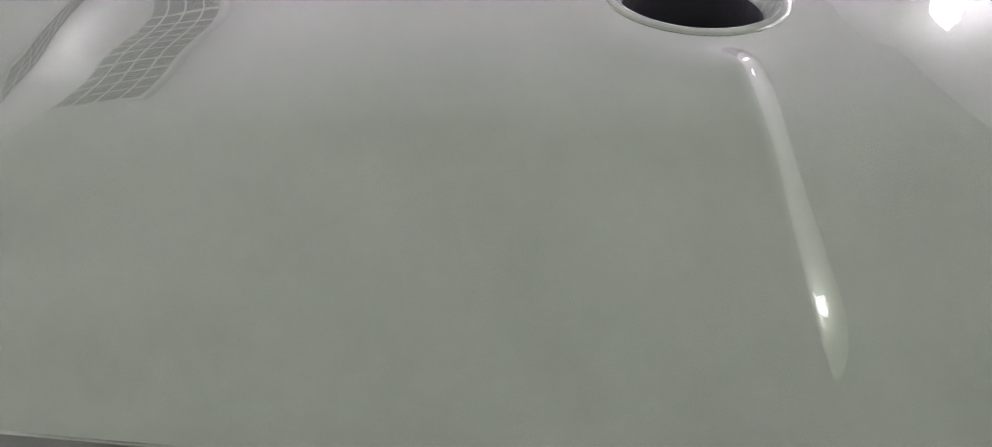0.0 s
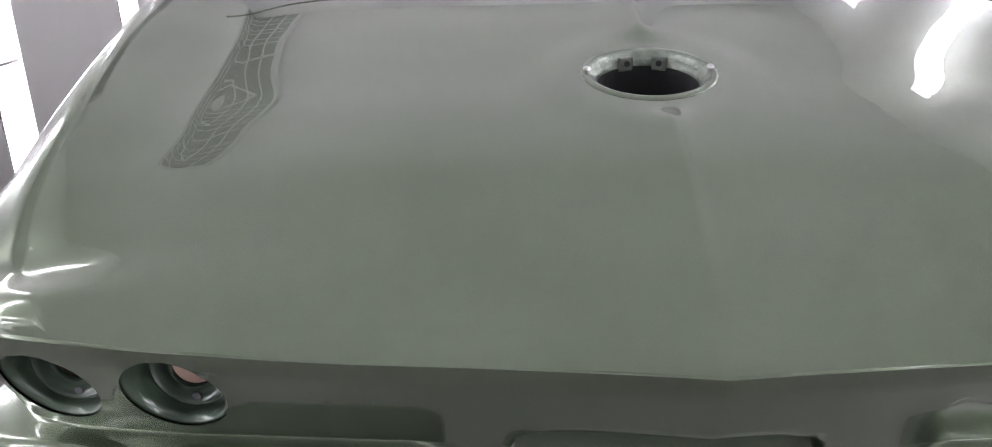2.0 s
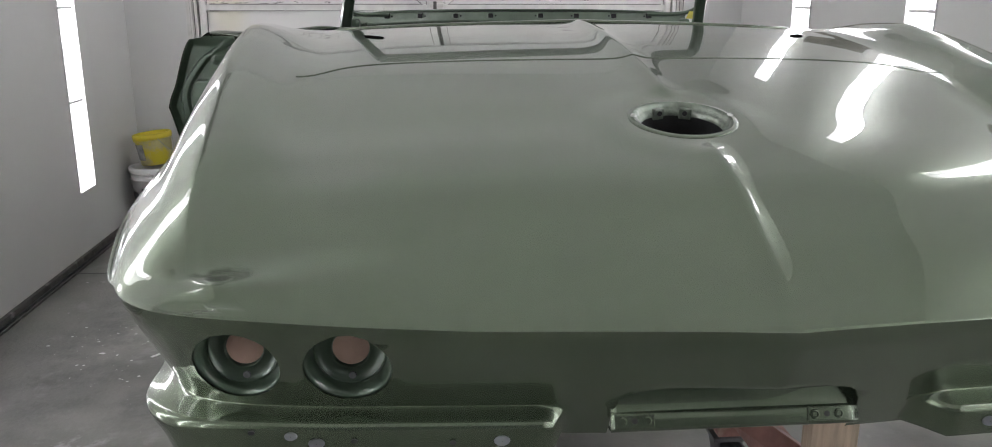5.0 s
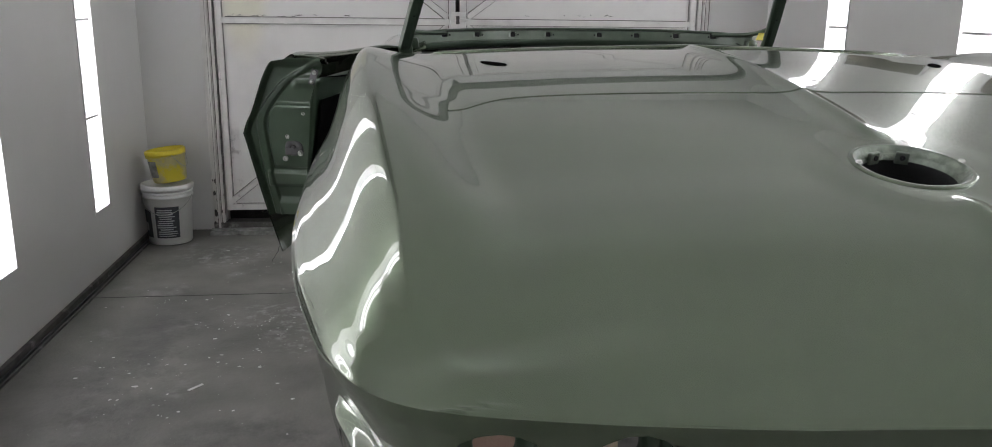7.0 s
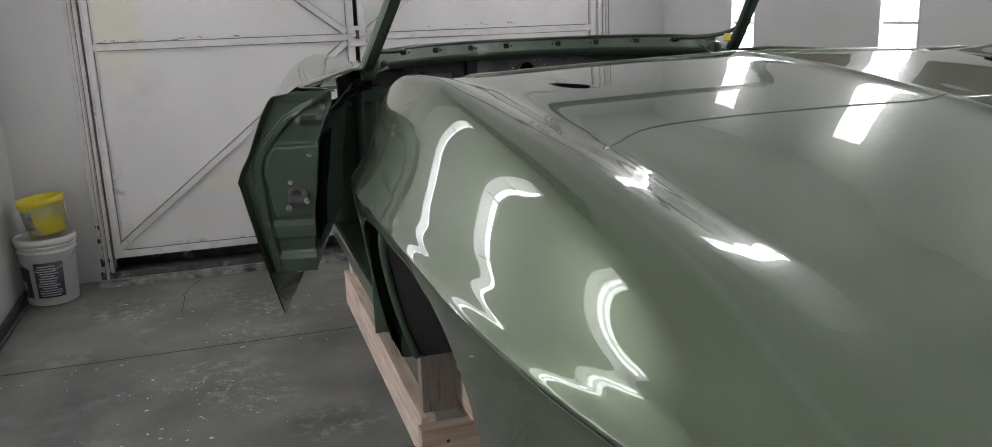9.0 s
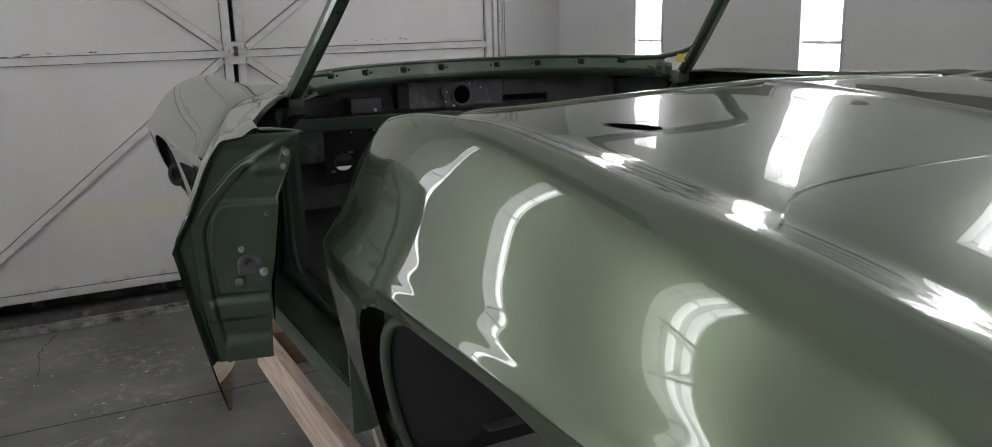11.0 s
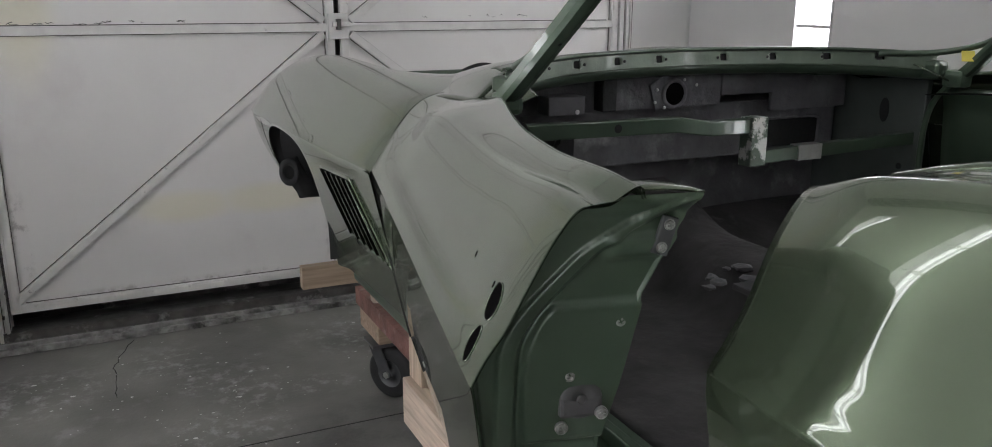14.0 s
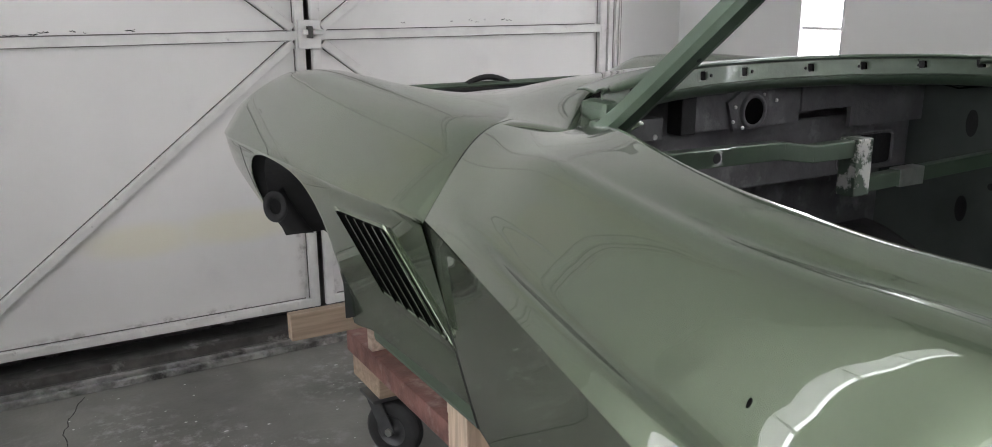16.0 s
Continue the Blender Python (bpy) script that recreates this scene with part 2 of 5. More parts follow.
DULLGREY = shade("dull_grey", (0.15, 0.155, 0.165), 0.9, 0, 0, noise_scale=7, spread=0.3, bump=0.3, bump_scale=80)
WALLFILTER = shade("brown_filter_mat", (0.15, 0.14, 0.11), 0.9, 0, 0, noise_scale=7, spread=0.45)
WIRE = shade("white_wire", (0.75, 0.75, 0.75), 0.5)


# ---------------------------------------------------------------- mesh helpers
def link(name, verts, faces, mat, parent=None, label="", smooth=False):
    me = bpy.data.meshes.new(name)
    me.from_pydata([tuple(map(float, v)) for v in verts], [], [tuple(map(int, f)) for f in faces])
    me.materials.append(mat)
    if smooth:
        me.polygons.foreach_set("use_smooth", [True] * len(me.polygons))
    me.update()
    ob = new(name, me)
    if parent:
        ob.parent = parent
    if label:
        ob["label"] = label
    return ob


def part(name, bm, mat, parent=None, label="", smooth=False):
    me = bpy.data.meshes.new(name)
    bmesh.ops.recalc_face_normals(bm, faces=bm.faces)
    bm.to_mesh(me)
    bm.free()
    me.materials.append(mat)
    if smooth:
        me.polygons.foreach_set("use_smooth", [True] * len(me.polygons))
    ob = new(name, me)
    if parent:
        ob.parent = parent
    if label:
        ob["label"] = label
    return ob


def thick(ob, t, offset=-1):
    s = ob.modifiers.new("thickness", "SOLIDIFY")
    s.thickness, s.offset = t, offset
    return ob


def box_bm(lo, hi, bevel=0.0, m=None, bm=None):
    bm = bm or bmesh.new()
    c = [(a + b) / 2 for a, b in zip(lo, hi)]
    d = [abs(b - a) for a, b in zip(lo, hi)]
    mat = Matrix.Translation(c) @ Matrix.Diagonal((*d, 1))
    if m is not None:
        mat = m @ mat
    got = bmesh.ops.create_cube(bm, size=1, matrix=mat)
    if bevel:
        es = list({e for v in got["verts"] for e in v.link_edges})
        bmesh.ops.bevel(bm, geom=es, offset=bevel, segments=2, affect="EDGES", profile=0.6)
    return bm


def beam_bm(a, b, w, h, bevel=0.0, up=(0, 0, 1), bm=None):
    """A straight bar from a to b, w across and h along up."""
    a, b = Vector(a), Vector(b)
    d = (b - a)
    z = d.normalized()
    x = Vector(up).cross(z).normalized()
    y = z.cross(x)
    m = Matrix((x, y, z)).transposed().to_4x4()
    m.translation = (a + b) / 2
    return box_bm((-w / 2, -h / 2, -d.length / 2), (w / 2, h / 2, d.length / 2), bevel, m, bm)


def lathe_bm(profile, m=Matrix(), n=48, bm=None, sweep=2 * math.pi):
    """A solid of revolution round z of (radius, height) pairs."""
    bm = bm or bmesh.new()
    closed = abs(sweep - 2 * math.pi) < 1e-6
    k = n if closed else n + 1
    rings = [[bm.verts.new(m @ Vector((r * math.cos(sweep * i / n), r * math.sin(sweep * i / n), z))) for i in range(k)] for r, z in profile]
    for a, b in zip(rings, rings[1:]):
        for i in range(n):
            j = (i + 1) % k
            bm.faces.new((a[i], a[j], b[j], b[i]))
    return bm


def tube_bm(points, r, n=8, bm=None, caps=True):
    bm = bm or bmesh.new()
    pts = [Vector(p) for p in points]
    rings = []
    for i, p in enumerate(pts):
        d = (pts[min(i + 1, len(pts) - 1)] - pts[max(i - 1, 0)]).normalized()
        u = d.orthogonal().normalized() if i == 0 else (u - d * u.dot(d)).normalized()
        w = d.cross(u)
        rings.append([bm.verts.new(p + r * (math.cos(2 * math.pi * k / n) * u + math.sin(2 * math.pi * k / n) * w)) for k in range(n)])
    for a, b in zip(rings, rings[1:]):
        for k in range(n):
            bm.faces.new((a[k], a[(k + 1) % n], b[(k + 1) % n], b[k]))
    if caps:
        bm.faces.new(rings[0])
        bm.faces.new(rings[-1][::-1])
    return bm


def grid(name, P, mat, parent, label="", holes=(), flip=False, smooth=True):
    """A sheet over an n x m array of points. holes: (A, B, where, centre, half axes, power, refit): faces inside the
    superellipse in the coordinates A, B are taken away and the rim is drawn on to it."""
    P = np.array(P, float)
    n, m = P.shape[:2]
    gone = np.zeros((n, m), bool)
    for A, B, where, c, ax, pw, refit in holes:
        da, db = A - c[0], B - c[1]
        r = (np.abs(da / ax[0]) ** pw + np.abs(db / ax[1]) ** pw) ** (1 / pw)
        inside = (r < 1) & where
        gone |= inside
        keep = np.zeros((n, m), bool)
        f = inside[:-1, :-1] & inside[1:, :-1] & inside[:-1, 1:] & inside[1:, 1:]
        live = ~f
        for a, b in ((0, 0), (1, 0), (0, 1), (1, 1)):
            keep[a:n - 1 + a, b:m - 1 + b] |= live
        rim = inside & keep
        k = 1 / np.maximum(r, 1e-6)
        for i, j in zip(*np.nonzero(rim)):
            P[i, j] = refit(P[i, j], c[0] + da[i, j] * k[i, j], c[1] + db[i, j] * k[i, j])
    idx = np.arange(n * m).reshape(n, m)
    faces = []
    for i in range(n - 1):
        for j in range(m - 1):
            q = ((i, j), (i + 1, j), (i + 1, j + 1), (i, j + 1))
            if all(gone[a] for a in q):
                continue
            faces.append([idx[a] for a in (q[::-1] if flip else q)])
    used = sorted({v for f in faces for v in f})
    back = {v: i for i, v in enumerate(used)}
    V = P.reshape(-1, 3)
    return link(name, V[used], [[back[v] for v in f] for f in faces], mat, parent, label, smooth)


def smooth_curve(pts, n):
    """n points evenly along a smooth curve through pts (Catmull-Rom)."""
    p = np.array(pts, float)
    q = np.vstack([2 * p[0] - p[1], p, 2 * p[-1] - p[-2]])
    out = []
    for i in range(1, len(q) - 2):
        a, b, c, d = q[i - 1], q[i], q[i + 1], q[i + 2]
        for s in np.linspace(0, 1, 40, endpoint=False):
            out.append(0.5 * (2 * b + (c - a) * s + (2 * a - 5 * b + 4 * c - d) * s ** 2 + (3 * b - a - 3 * c + d) * s ** 3))
    out.append(p[-1])
    out = np.array(out)
    L = np.r_[0, np.cumsum(np.linalg.norm(np.diff(out, axis=0), axis=1))]
    t = np.linspace(0, L[-1], n)
    return np.stack([np.interp(t, L, out[:, k]) for k in range(p.shape[1])], 1)


def ease(x, a, b):
    t = np.clip((np.asarray(x, float) - a) / (b - a), 0, 1)
    return t * t * (3 - 2 * t)


def monotone(xs, ys):
    """A smooth curve y(x) through the knots that does not overshoot."""
    xs, ys = np.array(xs, float), np.array(ys, float)
    h, d = np.diff(xs), np.diff(ys) / np.diff(xs)
    m = np.r_[d[0], [0 if a * b <= 0 else 2 * a * b / (a + b) for a, b in zip(d[:-1], d[1:])], d[-1]]

    def f(x):
        x = np.asarray(x, float)
        i = np.clip(np.searchsorted(xs, x) - 1, 0, len(xs) - 2)
        t = np.clip((x - xs[i]) / h[i], 0, 1)
        return ((1 + 2 * t) * (1 - t) ** 2 * ys[i] + t * (1 - t) ** 2 * h[i] * m[i] + t * t * (3 - 2 * t) * ys[i + 1] - t * t * (1 - t) * h[i] * m[i + 1])
    return f


def spline(xs, ys):
    """A cubic curve y(x) through the knots with a level start."""
    xs, ys = np.array(xs, float), np.array(ys, float)
    n, h = len(xs), np.diff(xs)
    A, b = np.zeros((n, n)), np.zeros(n)
    A[0, :2], b[0], A[-1, -1] = (2 * h[0], h[0]), 6 * (ys[1] - ys[0]) / h[0], 1
    for i in range(1, n - 1):
        A[i, i - 1:i + 2] = h[i - 1], 2 * (h[i - 1] + h[i]), h[i]
        b[i] = 6 * ((ys[i + 1] - ys[i]) / h[i] - (ys[i] - ys[i - 1]) / h[i - 1])
    m = np.linalg.solve(A, b)

    def f(x):
        x = np.clip(np.asarray(x, float), xs[0], xs[-1])
        i = np.clip(np.searchsorted(xs, x) - 1, 0, n - 2)
        p, q = xs[i + 1] - x, x - xs[i]
        return (m[i] * p ** 3 + m[i + 1] * q ** 3) / (6 * h[i]) + (ys[i] / h[i] - m[i] * h[i] / 6) * p + (ys[i + 1] / h[i] - m[i + 1] * h[i] / 6) * q
    return f


# ---------------------------------------------------------------- the booth
LEFT, RIGHT, BACK, REAR, TOP = -2.26, 1.80, 5.53, -3.2, 3.3
# The sixth on each wall is unseen, added to brighten the lower deck.
LIGHTS = [4.715 - 1.21 * k for k in range(6)]          # far edge of each light opening
LIGHT_W, LIGHT_LO, LIGHT_HI = 0.25, 0.355, 2.855

floor = part("floor", box_bm((LEFT - 0.3, REAR - 0.3, -0.12), (RIGHT + 0.3, BACK + 0.6, 0)), CONCRETE)
tagged(floor, "grey dusty concrete floor with paint specks", "floor", kind="structure")


def side_wall(name, x, out):
    """A wall along y with upright openings for the lights; out is the side it is thick to."""
    bm = bmesh.new()
    lo, hi = sorted((x, x + out * 0.14))
    box_bm((lo, REAR, 0), (hi, BACK + 0.14, LIGHT_LO), bm=bm)
    box_bm((lo, REAR, LIGHT_HI), (hi, BACK + 0.14, TOP), bm=bm)
    edge = BACK + 0.14
    for f in LIGHTS:
        box_bm((lo, f, LIGHT_LO), (hi, edge, LIGHT_HI), bm=bm)
        edge = f - LIGHT_W
    box_bm((lo, REAR, LIGHT_LO), (hi, edge, LIGHT_HI), bm=bm)
    return tagged(part(name, bm, WALL), "smooth white spray booth wall with upright light openings", "wall", kind="structure")


side_wall("wall_left", LEFT, -1)
side_wall("wall_right", RIGHT, 1)
# Unseen wall, made dull so the tail panel reflects something dark.
tagged(part("wall_rear", box_bm((LEFT - 0.14, REAR - 0.14, 0), (RIGHT + 0.14, REAR, TOP)), DULLGREY), "dull grey unseen wall, kept dark for reflections in the tail", "wall", kind="structure")
tagged(part("wall_back_left", box_bm((LEFT, BACK, 0), (-1.875, BACK + 0.14, TOP)), WALL), "white wall beside the garage doors", "wall", kind="structure")
tagged(part("wall_back_right", box_bm((1.385, BACK, 0), (RIGHT, BACK + 0.14, TOP)), WALL), "white wall beside the garage doors", "wall", kind="structure")
tagged(part("wall_back_top", box_bm((-1.875, BACK, 2.55), (1.385, BACK + 0.14, TOP)), WALL), "white wall over the garage doors", "wall", kind="structure")
# Unseen backing, added so the gap under the doors stays dark.
tagged(part("gap_backing", box_bm((LEFT, BACK + 0.30, 0), (RIGHT, BACK + 0.36, TOP)), GRIME), "dark backing added behind the door gap", "wall", kind="structure")
tagged(part("ceiling", box_bm((LEFT - 0.14, REAR - 0.14, TOP), (RIGHT + 0.14, BACK + 0.14, TOP + 0.1)), CEIL), "pale grey booth ceiling", "ceiling", kind="structure")


def booth_light(x, out, f):
    lamp = new("booth_light")
    tagged(lamp, "upright white strip light set into the booth wall", "light fixture", "booth wall lights")
    y0, y1 = f - LIGHT_W, f
    a, b = sorted((x + out * 0.105, x + out * 0.125))
    g, h = sorted((x + out * 0.012, x + out * 0.03))
    cuts = [LIGHT_LO + 0.5 * k for k in range(6)]
    for lo, hi in zip(cuts, cuts[1:]):
        part("diffuser", box_bm((a, y0 + 0.012, lo + 0.012), (b, y1 - 0.012, hi - 0.012), 0.004), LAMP, lamp, "lit white reflector")
        for d in (-0.036, 0.036):
            m = Matrix.Translation((x + out * 0.075, (y0 + y1) / 2 + d, lo + 0.014))
            part("tube", lathe_bm([(0.0005, 0), (0.0165, 0), (0.0165, hi - lo - 0.028), (0.0005, hi - lo - 0.028)], m, 12), TUBE, lamp, "bright fluorescent tube", True)
    bm = bmesh.new()
    c, d = sorted((x - out * 0.004, x + out * 0.13))
    for lo, hi in (((c, y0, LIGHT_LO), (d, y0 + 0.012, LIGHT_HI)), ((c, y1 - 0.012, LIGHT_LO), (d, y1, LIGHT_HI)),
                   ((c, y0 + 0.012, LIGHT_LO), (d, y1 - 0.012, LIGHT_LO + 0.012)), ((c, y0 + 0.012, LIGHT_HI - 0.012), (d, y1 - 0.012, LIGHT_HI))):
        box_bm(lo, hi, bm=bm)
    for z in cuts[1:-1]:
        box_bm((g, y0 + 0.012, z - 0.006), (h, y1 - 0.012, z + 0.006), bm=bm)
        box_bm((a, y0 + 0.012, z - 0.012), (b, y1 - 0.012, z + 0.012), bm=bm)
    part("frame", bm, GATE, lamp)


for f in LIGHTS:
    booth_light(LEFT, -1, f)
    booth_light(RIGHT, 1, f)

strip = part("baseboard", box_bm((LEFT, REAR, 0), (LEFT + 0.024, BACK, 0.036), 0.005), GRIME)
part("lip", box_bm((LEFT + 0.025, REAR, 0), (LEFT + 0.036, BACK - 0.02, 0.012), 0.003), DARKSTEEL, strip)
part("lip", box_bm((LEFT + 0.050, REAR, 0), (LEFT + 0.058, BACK - 0.02, 0.010), 0.003), GRIME, strip)
tagged(strip, "dark grimy metal strip along the wall foot", "baseboard", kind="structure")
tagged(part("baseboard", box_bm((RIGHT - 0.035, REAR, 0), (RIGHT, BACK, 0.05), 0.006), GRIME), "dark grimy metal strip along the wall foot", "baseboard", kind="structure")


# intake filters along the ceiling edge and exhaust filters in the wall between the lights
bank = part("ceiling_filter", box_bm((LEFT + 0.01, 2.72, TOP - 0.05), (-1.80, 5.42, TOP - 0.002)), FILTER)
tagged(bank, "grey ceiling filter held by a white wire grid", "filter")
rnd = random.Random(21)
for k in range(19):
    y = 2.76 + 0.145 * k
    part("wire", beam_bm((LEFT + 0.012, y, TOP - 0.052), (-1.80, y + rnd.uniform(-0.05, 0.05), TOP - 0.052), 0.010, 0.006), WIRE, bank)
for x in (-2.14, -2.02, -1.90):
    part("wire", beam_bm((x, 2.73, TOP - 0.056), (x, 5.41, TOP - 0.056), 0.010, 0.006), WIRE, bank)
part("frame", box_bm((-1.80, 2.70, TOP - 0.06), (-1.775, 5.44, TOP - 0.002), 0.003), GATE, bank)
part("frame", box_bm((LEFT + 0.01, 2.695, TOP - 0.06), (-1.80, 2.72, TOP - 0.002), 0.003), GATE, bank)
for y0, y1 in ((3.62, 4.36), (2.42, 3.14)):
    ex = part("wall_filter", box_bm((RIGHT - 0.012, y0, 1.60), (RIGHT + 0.002, y1, 1.88), 0.002), WALLFILTER)
    tagged(ex, "brownish filter mat set flat in the booth wall", "filter", "wall filters")
    for a, b in (((y0 - 0.015, 1.585), (y1 + 0.015, 1.60)), ((y0 - 0.015, 1.88), (y1 + 0.015, 1.895)), ((y0 - 0.015, 1.60), (y0, 1.88)), ((y1, 1.60), (y1 + 0.015, 1.88))):
        part("edge", box_bm((RIGHT - 0.016, a[0], a[1]), (RIGHT + 0.002, b[0], b[1])), GATE, ex)

# the double garage door
def gate_leaf(name, x0, x1, hinge):
    """A steel leaf: sheet, frame bars and diagonal braces. hinge: the side of the wall, -1 or 1."""
    leaf = new(name)
    tagged(leaf, "white painted steel garage door leaf with diagonal braces", "garage door", kind="structure")
    y = BACK
    part("sheet", box_bm((x0 + 0.03, y + 0.012, 0.15), (x1 - 0.03, y + 0.022, 2.5)), SHEET, leaf, "white sheet with faint yellow stains")
    bars = [((x0 + 0.02, 0.13), (x0 + 0.02, 2.52), 0.042), ((x1 - 0.02, 0.13), (x1 - 0.02, 2.52), 0.042)]
    for z in (0.15, 1.345, 2.50):
        bars.append(((x0 + 0.04, z), (x1 - 0.04, z), 0.038))
    xh, xm = (x0, x1) if hinge < 0 else (x1, x0)
    s = 1 if hinge < 0 else -1
    bars.append(((xh + s * 0.03, 0.185), (xm - s * 0.05, 1.315), 0.036))
    bars.append(((xm - s * 0.05, 1.375), (xh + s * 0.03, 2.47), 0.036))
    for (xa, za), (xb, zb), w in bars:
        bar = part("bar", beam_bm((xa, y, za), (xb, y, zb), w, 0.026, 0.003, up=(0, 1, 0)), GATEBAR, leaf)
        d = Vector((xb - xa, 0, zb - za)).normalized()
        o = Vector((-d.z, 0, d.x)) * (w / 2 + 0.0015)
        # Thin dark strips paint the shadow line on both sides of the bar.
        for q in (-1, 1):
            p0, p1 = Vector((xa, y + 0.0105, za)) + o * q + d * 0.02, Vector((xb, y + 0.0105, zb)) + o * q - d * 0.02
            part("seam", beam_bm(p0, p1, 0.006 if q > 0 else 0.004, 0.002, up=(0, 1, 0)), EDGESHADE, bar, "mottled dark strip for the shade beside the bar")
        p0, p1 = Vector((xa, y - 0.0135, za)) + o * 0.45 + d * 0.02, Vector((xb, y - 0.0135, zb)) + o * 0.45 - d * 0.02
        part("ridge", beam_bm(p0, p1, 0.004, 0.003, 0.001, up=(0, 1, 0)), GATEBAR, bar)
    # paint flaked off above the middle rail
    rnd = random.Random(8 if hinge < 0 else 9)
    spans = ((-1.74, -1.50, 12), (-1.47, -1.28, 7), (-1.22, -0.98, 5)) if hinge < 0 else ((0.15, 0.95, 9),)
    zf = 1.372 if hinge < 0 else 1.392
    for a, b, cnt in spans:
        for k in range(cnt):
            xx, zz = rnd.uniform(a, b), zf + rnd.uniform(-0.004, 0.010)
            bm = bmesh.new()
            ln = rnd.uniform(0.006, 0.040)
            pts = [(xx + ln * i / 4, zz + rnd.uniform(-0.004, 0.004)) for i in range(5)]
            up = [bm.verts.new((p, y + 0.0112, q + rnd.uniform(0.0008, 0.0022))) for p, q in pts]
            lo = [bm.verts.new((p, y + 0.0112, q - 0.0008)) for p, q in pts]
            for i in range(4):
                bm.faces.new((lo[i], lo[i + 1], up[i + 1], up[i]))
            part("paint_chip", bm, CRACK, leaf)
    for k in range(9):
        xx = x0 + 0.1 + (x1 - x0 - 0.2) * k / 8
        m = Matrix.Translation((xx, y - 0.013, 0.16)) @ Matrix.Rotation(math.pi / 2, 4, "X")
        part("rivet", lathe_bm([(0.009, 0), (0.007, 0.004), (0.0005, 0.006)], m, 10), GATEBAR, leaf)
    return leaf


gate_leaf("door_1", -1.79, -0.292, -1)
gate_leaf("door_2", -0.262, 1.30, 1)
post = part("door_latch", box_bm((-0.325, BACK - 0.03, 1.29), (-0.225, BACK - 0.014, 1.41), 0.004), GATEBAR)
tagged(post, "white painted latch plate on the garage door meeting edge", "door latch", kind="structure")
part("bolt", beam_bm((-0.31, BACK - 0.045, 1.36), (-0.22, BACK - 0.045, 1.36), 0.022, 0.022, 0.004), GATEBAR, post)
part("keeper", box_bm((-0.29, BACK - 0.058, 1.335), (-0.268, BACK - 0.03, 1.385), 0.004), GRIME, post, "dark worn steel keeper")
for nm, a, b in (("door_jamb_left", -1.875, -1.80), ("door_jamb_right", 1.31, 1.385)):
    bm = box_bm((a, BACK - 0.02, 0), (b, BACK + 0.14, 2.55), 0.004)
    box_bm((a + 0.03, BACK - 0.035, 0), (a + 0.045, BACK - 0.02, 2.55), 0.003, bm=bm)
    box_bm((a + 0.060, BACK - 0.028, 0), (a + 0.070, BACK - 0.02, 2.55), 0.002, bm=bm)
    jamb = part(nm, bm, GATEBAR)
    tagged(jamb, "white painted steel door jamb with grimy edges", "door frame", kind="structure")
    # The same strips colour in the shade beside the jamb ridges.
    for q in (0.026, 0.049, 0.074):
        part("seam", box_bm((a + q, BACK - 0.0215, 0.01), (a + q + 0.004, BACK - 0.0195, 2.54)), EDGESHADE, jamb)
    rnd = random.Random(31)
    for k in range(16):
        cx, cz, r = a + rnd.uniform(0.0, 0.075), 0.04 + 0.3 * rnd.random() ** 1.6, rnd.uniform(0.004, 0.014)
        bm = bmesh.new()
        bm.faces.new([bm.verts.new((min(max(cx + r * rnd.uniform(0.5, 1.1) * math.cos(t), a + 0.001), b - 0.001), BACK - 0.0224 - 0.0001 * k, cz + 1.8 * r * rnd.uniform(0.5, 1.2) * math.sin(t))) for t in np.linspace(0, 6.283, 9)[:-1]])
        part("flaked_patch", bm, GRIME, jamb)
tr = part("door_threshold", box_bm((-1.875, 5.36, 0), (1.385, 5.385, 0.026), 0.004), TRACK)
tagged(tr, "dark steel track on the floor before the garage door", "threshold", kind="structure")
part("rail", box_bm((-1.875, 5.405, 0), (1.385, 5.43, 0.034), 0.004), TRACK, tr)
# Near-black strip colours in the shade between the two rails.
part("channel", box_bm((-1.875, 5.385, 0), (1.385, 5.405, 0.006)), HOLLOWSHADE, tr)
part("rail", box_bm((-1.875, 5.50, 0), (1.385, 5.60, 0.05), 0.004), GRIME, tr)
part("plate", box_bm((-1.875, 5.43, 0), (1.385, 5.50, 0.012)), GRIME, tr)

# marks on the floor
bm = bmesh.new()
box_bm((LEFT + 0.04, 4.166, -0.004), (RIGHT - 0.04, 4.171, 0.0015), bm=bm)
box_bm((LEFT + 0.04, 0.9, -0.004), (RIGHT - 0.04, 0.904, 0.0015), bm=bm)
tagged(part("floor_joint", bm, CRACK), "narrow dark saw cut across the concrete", "floor joint", kind="structure")


def crack(a, b, n, wander, seed):
    rnd = random.Random(seed)
    pts, off = [], 0
    for i in range(n + 1):
        off += rnd.uniform(-wander, wander)
        t = i / n
        pts.append((a[0] + (b[0] - a[0]) * t + off, a[1] + (b[1] - a[1]) * t + rnd.uniform(-wander, wander)))
    bm = bmesh.new()
    for p, q in zip(pts, pts[1:]):
        beam_bm((*p, 0.0), (*q, 0.0), rnd.uniform(0.002, 0.004), 0.0022, bm=bm)
    return tagged(part("floor_crack", bm, CRACK), "thin wandering crack in the concrete", "crack", kind="structure")


